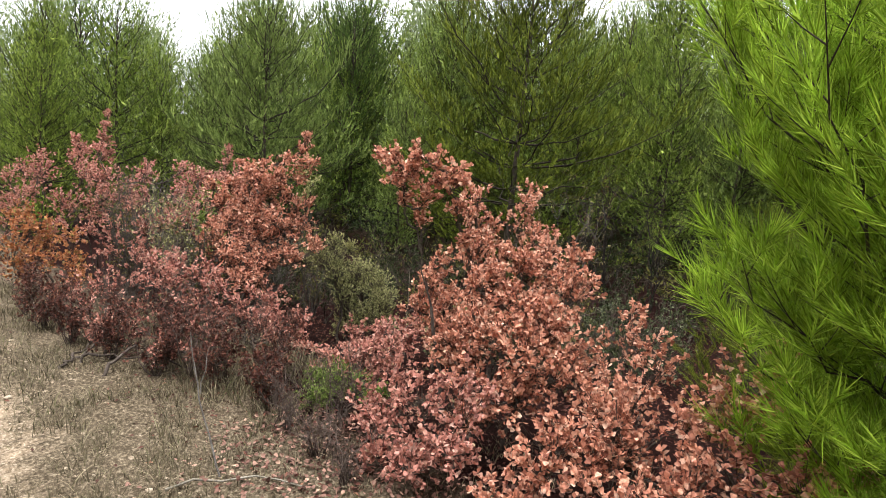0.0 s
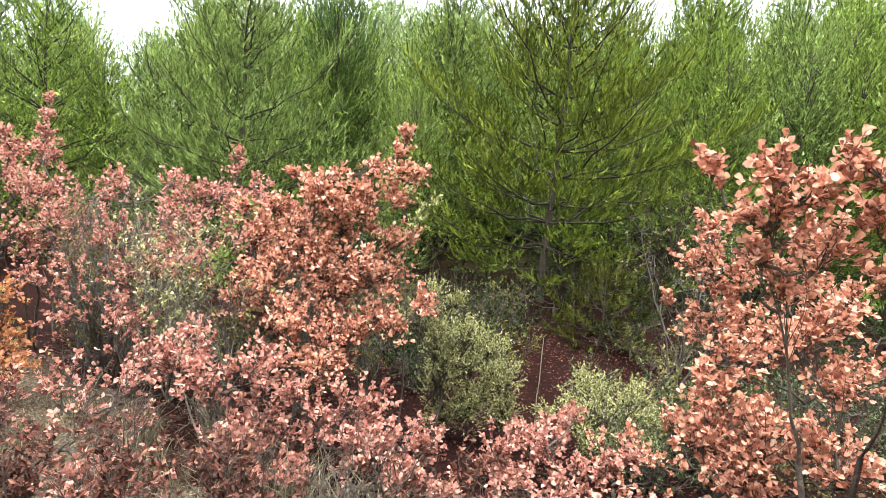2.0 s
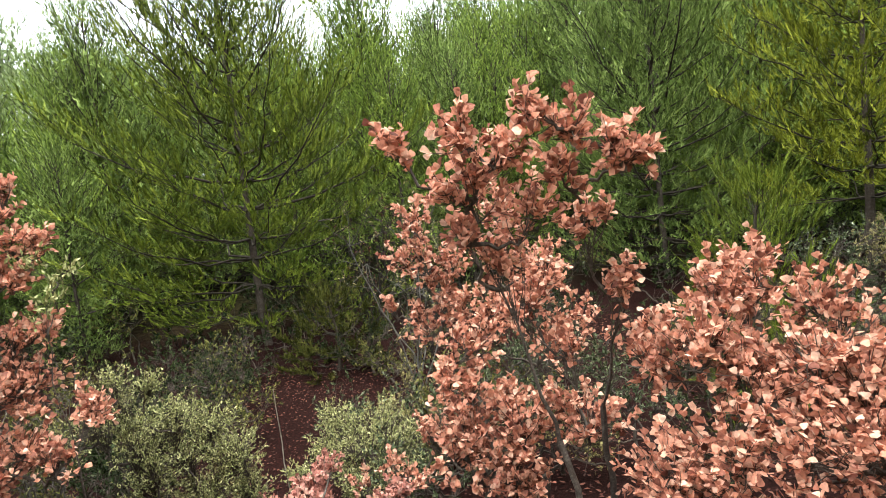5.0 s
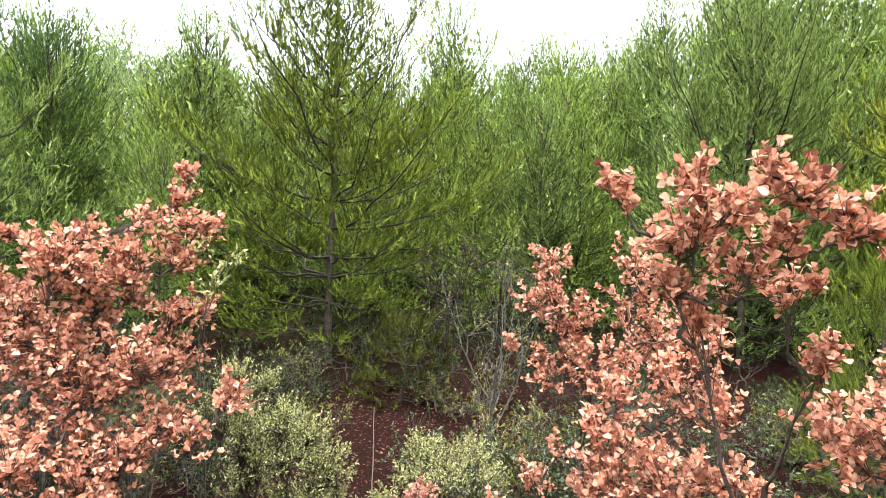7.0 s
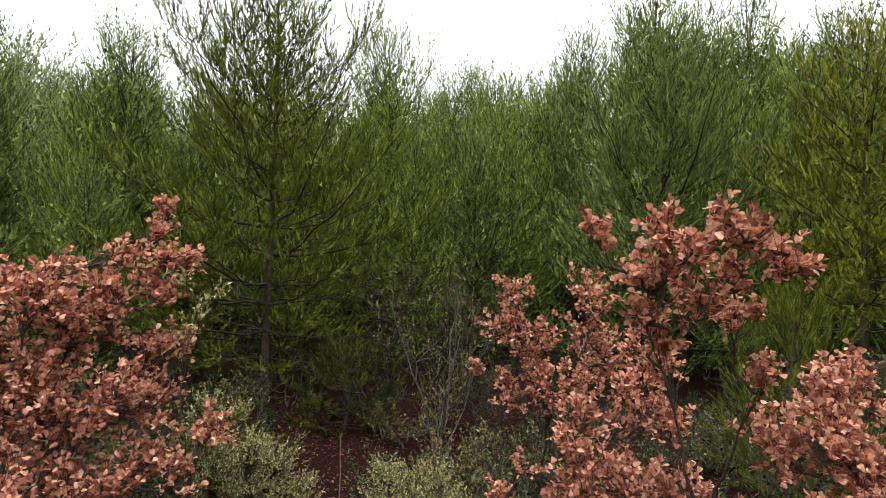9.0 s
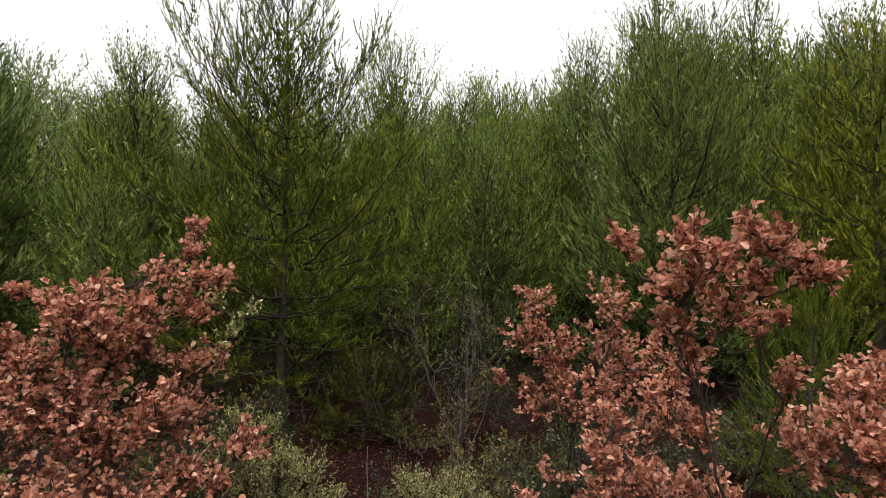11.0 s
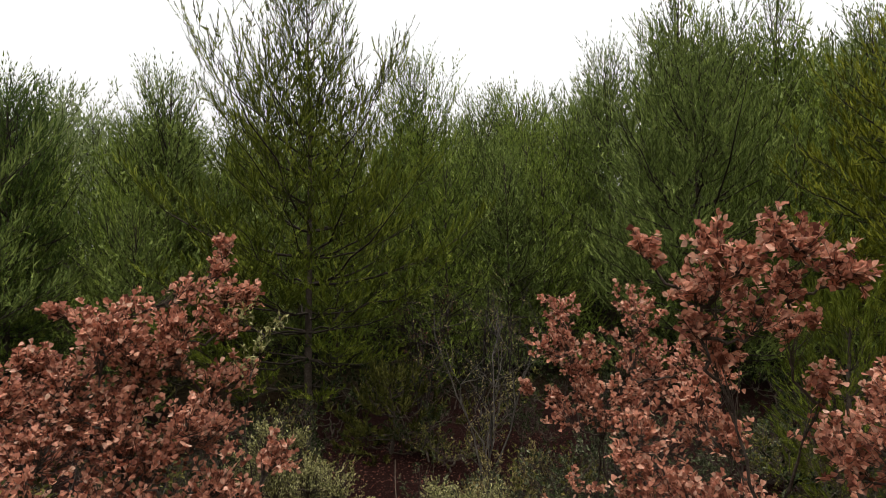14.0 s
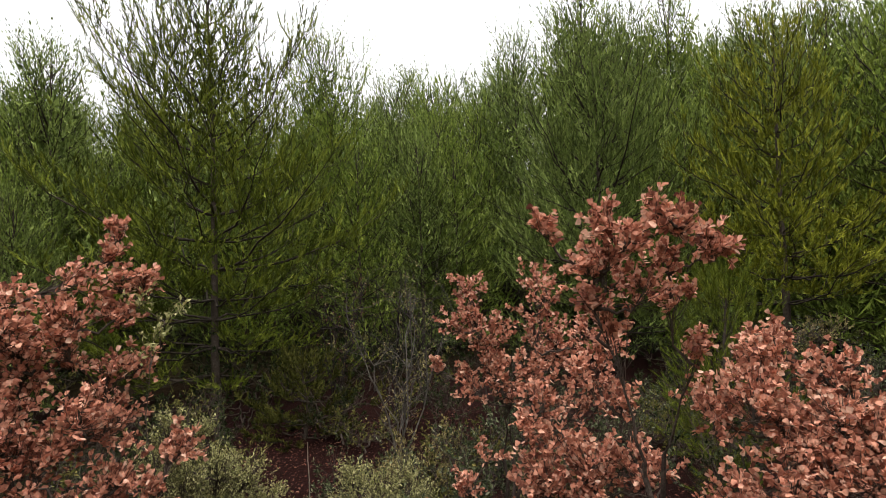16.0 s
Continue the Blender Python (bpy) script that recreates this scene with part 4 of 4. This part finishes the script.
twig_shrub((.66, 4.7), 1.7, .7, 601, "tall twiggy shrub with grey stems and scattered small leaves", "straw", "grey_twig", stems=7, thick=.010)
twig_shrub((.95, 6.2), 1.8, .7, 609, "tall twiggy shrub with grey stems and few small leaves", "lime", "shaded_twig", stems=6, thick=.012)
twig_shrub((.35, 7.2), 1.7, .5, 602, "tall twiggy shrub with few withered leaves", "litter", "shaded_twig", stems=6, thick=.011)
twig_shrub((1.5, 7.0), 1.6, .6, 603, "tall twiggy shrub with few yellow-green leaves", "lime", "shaded_twig", stems=6, thick=.011)
twig_shrub((-2.35, 1.95), .95, .4, 604, "bare grey shrub between oak shrubs", "olive", stems=14, thick=.007)
twig_shrub((-2.75, 2.2), 1.15, .35, 605, "bare grey shrub between oak shrubs", "olive", stems=12, thick=.007)
twig_shrub((-1.7, 1.55), .6, .35, 606, "bare grey shrub between oak shrubs", None, stems=12, thick=.006)
twig_shrub((-.6, 1.2), .45, .3, 607, "bare brittle shrub at the edge of the verge", None, "twig", stems=12, thick=.005)
for q, (x1, y1, h1) in enumerate(((-2.2, .72, .42), (-1.75, .68, .38), (-1.3, .66, .4), (-.85, .66, .42), (-.4, .72, .4), (.1, .72, .36), (-1.0, .95, .5), (-.2, 1.0, .45), (-2.7, .85, .45))):
    twig_shrub((x1, y1), h1, .24, 620 + q, "bare brittle purplish shrub at the edge of the verge", "litter", "purple_twig", stems=12, thick=.0048)
for q, (x1, y1, h1) in enumerate(((.35, .55, .38), (.62, .42, .34), (.9, .3, .32), (.5, .8, .42), (-.6, .75, .55), (-1.5, .85, .55))):
    twig_shrub((x1, y1), h1, .22, 640 + q, "bare brittle purplish shrub at the edge of the verge", None, "purple_twig", stems=9, thick=.0046)
for q, (x1, y1, h1) in enumerate(((-2.0, 2.95, 1.1), (-3.4, 3.1, 1.2), (-2.9, 3.6, 1.1), (-1.6, 3.1, 1.0), (-3.3, 2.5, 1.1), (-1.9, 1.9, .95), (-2.6, 1.9, 1.2), (-3.0, 2.0, 1.15), (-3.35, 2.2, 1.2), (-4.1, 2.7, 1.0))):
    twig_shrub((x1, y1), h1, .4, 650 + q, "bare grey shrub between oak shrubs", "lime" if q % 2 else None, "grey_twig", stems=11, thick=.007)
twig_shrub((1.7, 1.9), .8, .35, 608, "bare shrub between oak shrubs", "dark", "twig", stems=10, thick=.006)


def stick(name, pts, r0, r1, wood, label):
    return tagged(part(name, Pile().tube(pts, np.linspace(r0, r1, len(pts)), 6), M[wood], None, smooth=True), label, "stick")


rs = np.random.default_rng(9)
stick("dry_stalk", bend((-.262, 2.86, float(gz(-.26, 2.86)) - .02), (-.267, 2.86, .447), 9, 0, .004, rs), .005, .0025, "pale_twig", "single dry upright stalk before dark litter")
stem_ = part("dry_sapling", Pile().tube(bend((.41, .05, -.01), (.09, .16, .43), 8, .01, .006, rs), np.linspace(.0055, .003, 8), 6).tube(bend((.13, .147, .37), (.02, .2, .58), 5, 0, .006, rs), np.linspace(.004, .002, 5), 5)
             .tube(bend((.17, .135, .32), (.10, .25, .52), 5, 0, .006, rs), np.linspace(.003, .0015, 5), 5), M["grey_twig"], None, smooth=True)
tagged(stem_, "thin leaning dry sapling on the verge", "sapling")
stick("fallen_branch", np.array([(.31, -.16, .02), (.36, -.06, .035), (.46, 0.0, .03), (.56, .1, .04), (.66, .15, .03), (.78, .18, .02)]) + [0, 0, .01], .006, .003, "pale_twig", "thin fallen branch lying in dry grass")


# ---- litter, grass and stones ----
def on_ground(n_, x0, x1, y0, y1, rng):
    x, y = rng.uniform(x0, x1, n_), rng.uniform(y0, y1, n_)
    return x, y, gz(x, y)


rg = np.random.default_rng(21)
# dry grass on the verge, thicker towards the shrubs
x, y, z = on_ground(70000, -4.0, 2.6, -1.3, 1.5, rg)
d_ = y + 0.32 * x
clump = np.sin(6.1 * x + 1.9 * np.sin(4.3 * y)) * np.cos(6.7 * y + 1.5 * np.sin(3.7 * x)) + 0.5 * np.sin(17 * x + 3 * np.sin(11 * y)) * np.sin(15 * y) + rg.normal(0, .25, len(x))
keep = (rg.random(len(x)) < np.clip((d_ + .7) / .6, .03, 1)) & (clump > -.15) & (rg.random(len(x)) < 1 - .75 * smooth01((x - .15) / .3) * smooth01((d_ + .1) / .3))
x, y, z, d_ = x[keep], y[keep], z[keep], d_[keep]
n_ = len(x)
hgt = rg.uniform(.025, .085, n_) * (1 + 3.0 * smooth01((d_ - .3) / .5) * smooth01((.25 - x) / .3) * rg.random(n_))
lean_ = rg.normal(0, .55, (n_, 2)) * hgt[:, None]
a_ = rg.uniform(0, 2 * np.pi, n_)
side_ = np.stack([np.cos(a_), np.sin(a_), 0 * a_], 1) * rg.uniform(.0014, .0032, n_)[:, None]
b0 = np.stack([x, y, z - .01], 1)
mid_ = b0 + np.stack([lean_[:, 0] * .35, lean_[:, 1] * .35, hgt * .6], 1)
tip_ = b0 + np.stack([lean_[:, 0], lean_[:, 1], hgt], 1)
v_ = np.stack([b0 - side_, b0 + side_, mid_ - side_ * .7, mid_ + side_ * .7, tip_], 1).reshape(-1, 3)
f_ = (np.array([(0, 1, 3), (0, 3, 2), (2, 3, 4)])[None] + (np.arange(n_) * 5)[:, None, None])
tagged(part("grass", Pile().add(v_, f_), M["grass"]), "short dry yellowish grass on the verge", "grass", kind="stuff")

# withered leaves fallen under the shrubs
x, y, z = on_ground(20000, -4.5, 3.5, -.3, 6.6, rg)
keep = rg.random(len(x)) < np.clip((y + .32 * x + .05) / .5, .05, 1)
at = np.stack([x, y, z + .012], 1)[keep]
way = unit(rg.normal(0, 1, at.shape) * [1, 1, .25])
tagged(part("fallen_leaves", scatter(Pile(), OVAL, at, leaf_frames(at, way, rg, .35), rg.uniform(.02, .04, len(at)), rg), M["litter"]), "brown withered leaves fallen under the shrubs", "leaf litter", kind="stuff")

# a thicker drift of brown leaves at the foot of the spreading shrubs
x, y, z = on_ground(2600, .1, 1.9, -.35, .9, rg)
keep = rg.random(len(x)) < np.clip((y + .45 * x - .05) / .4, .04, 1)
at = np.stack([x, y, z + .01 + rg.uniform(0, .02, len(x))], 1)[keep]
way = unit(rg.normal(0, 1, at.shape) * [1, 1, .3])
tagged(part("fallen_leaves", scatter(Pile(), OAK_MANY, at, leaf_frames(at, way, rg, .5), rg.uniform(.018, .032, len(at)), rg), M["drift"]), "drift of dull pinkish brown fallen leaves", "leaf litter", kind="stuff")

# loose stones of the track
x, y, z = on_ground(3400, -3.2, 2.2, -1.6, .5, rg)
keep = rg.random(len(x)) < np.clip(.25 - (y + .32 * x), .02, 1)
x, y, z = x[keep], y[keep], z[keep]
ico = np.array([(0, 0, 1), (.89, 0, .45), (.28, .85, .45), (-.72, .53, .45), (-.72, -.53, .45), (.28, -.85, .45), (.72, .53, -.45), (-.28, .85, -.45), (-.89, 0, -.45), (-.28, -.85, -.45), (.72, -.53, -.45), (0, 0, -1)])
icf = np.array([(0, 1, 2), (0, 2, 3), (0, 3, 4), (0, 4, 5), (0, 5, 1), (1, 6, 2), (2, 7, 3), (3, 8, 4), (4, 9, 5), (5, 10, 1), (6, 7, 2), (7, 8, 3), (8, 9, 4), (9, 10, 5), (10, 6, 1), (11, 7, 6), (11, 8, 7), (11, 9, 8), (11, 10, 9), (11, 6, 10)])
n_ = len(x)
size_ = rg.gamma(1.6, .0034, n_) + .002
v_ = ico[None] * (1 + rg.normal(0, .16, (n_, 12, 1))) * size_[:, None, None] * np.stack([rg.uniform(.8, 1.4, n_), rg.uniform(.7, 1.2, n_), rg.uniform(.4, .7, n_)], 1)[:, None] + np.stack([x, y, z], 1)[:, None]
tagged(part("gravel", Pile().add(v_, icf[None] + (np.arange(n_) * 12)[:, None, None]), M["stone"]), "loose pale limestone gravel of the track", "gravel", kind="stuff")
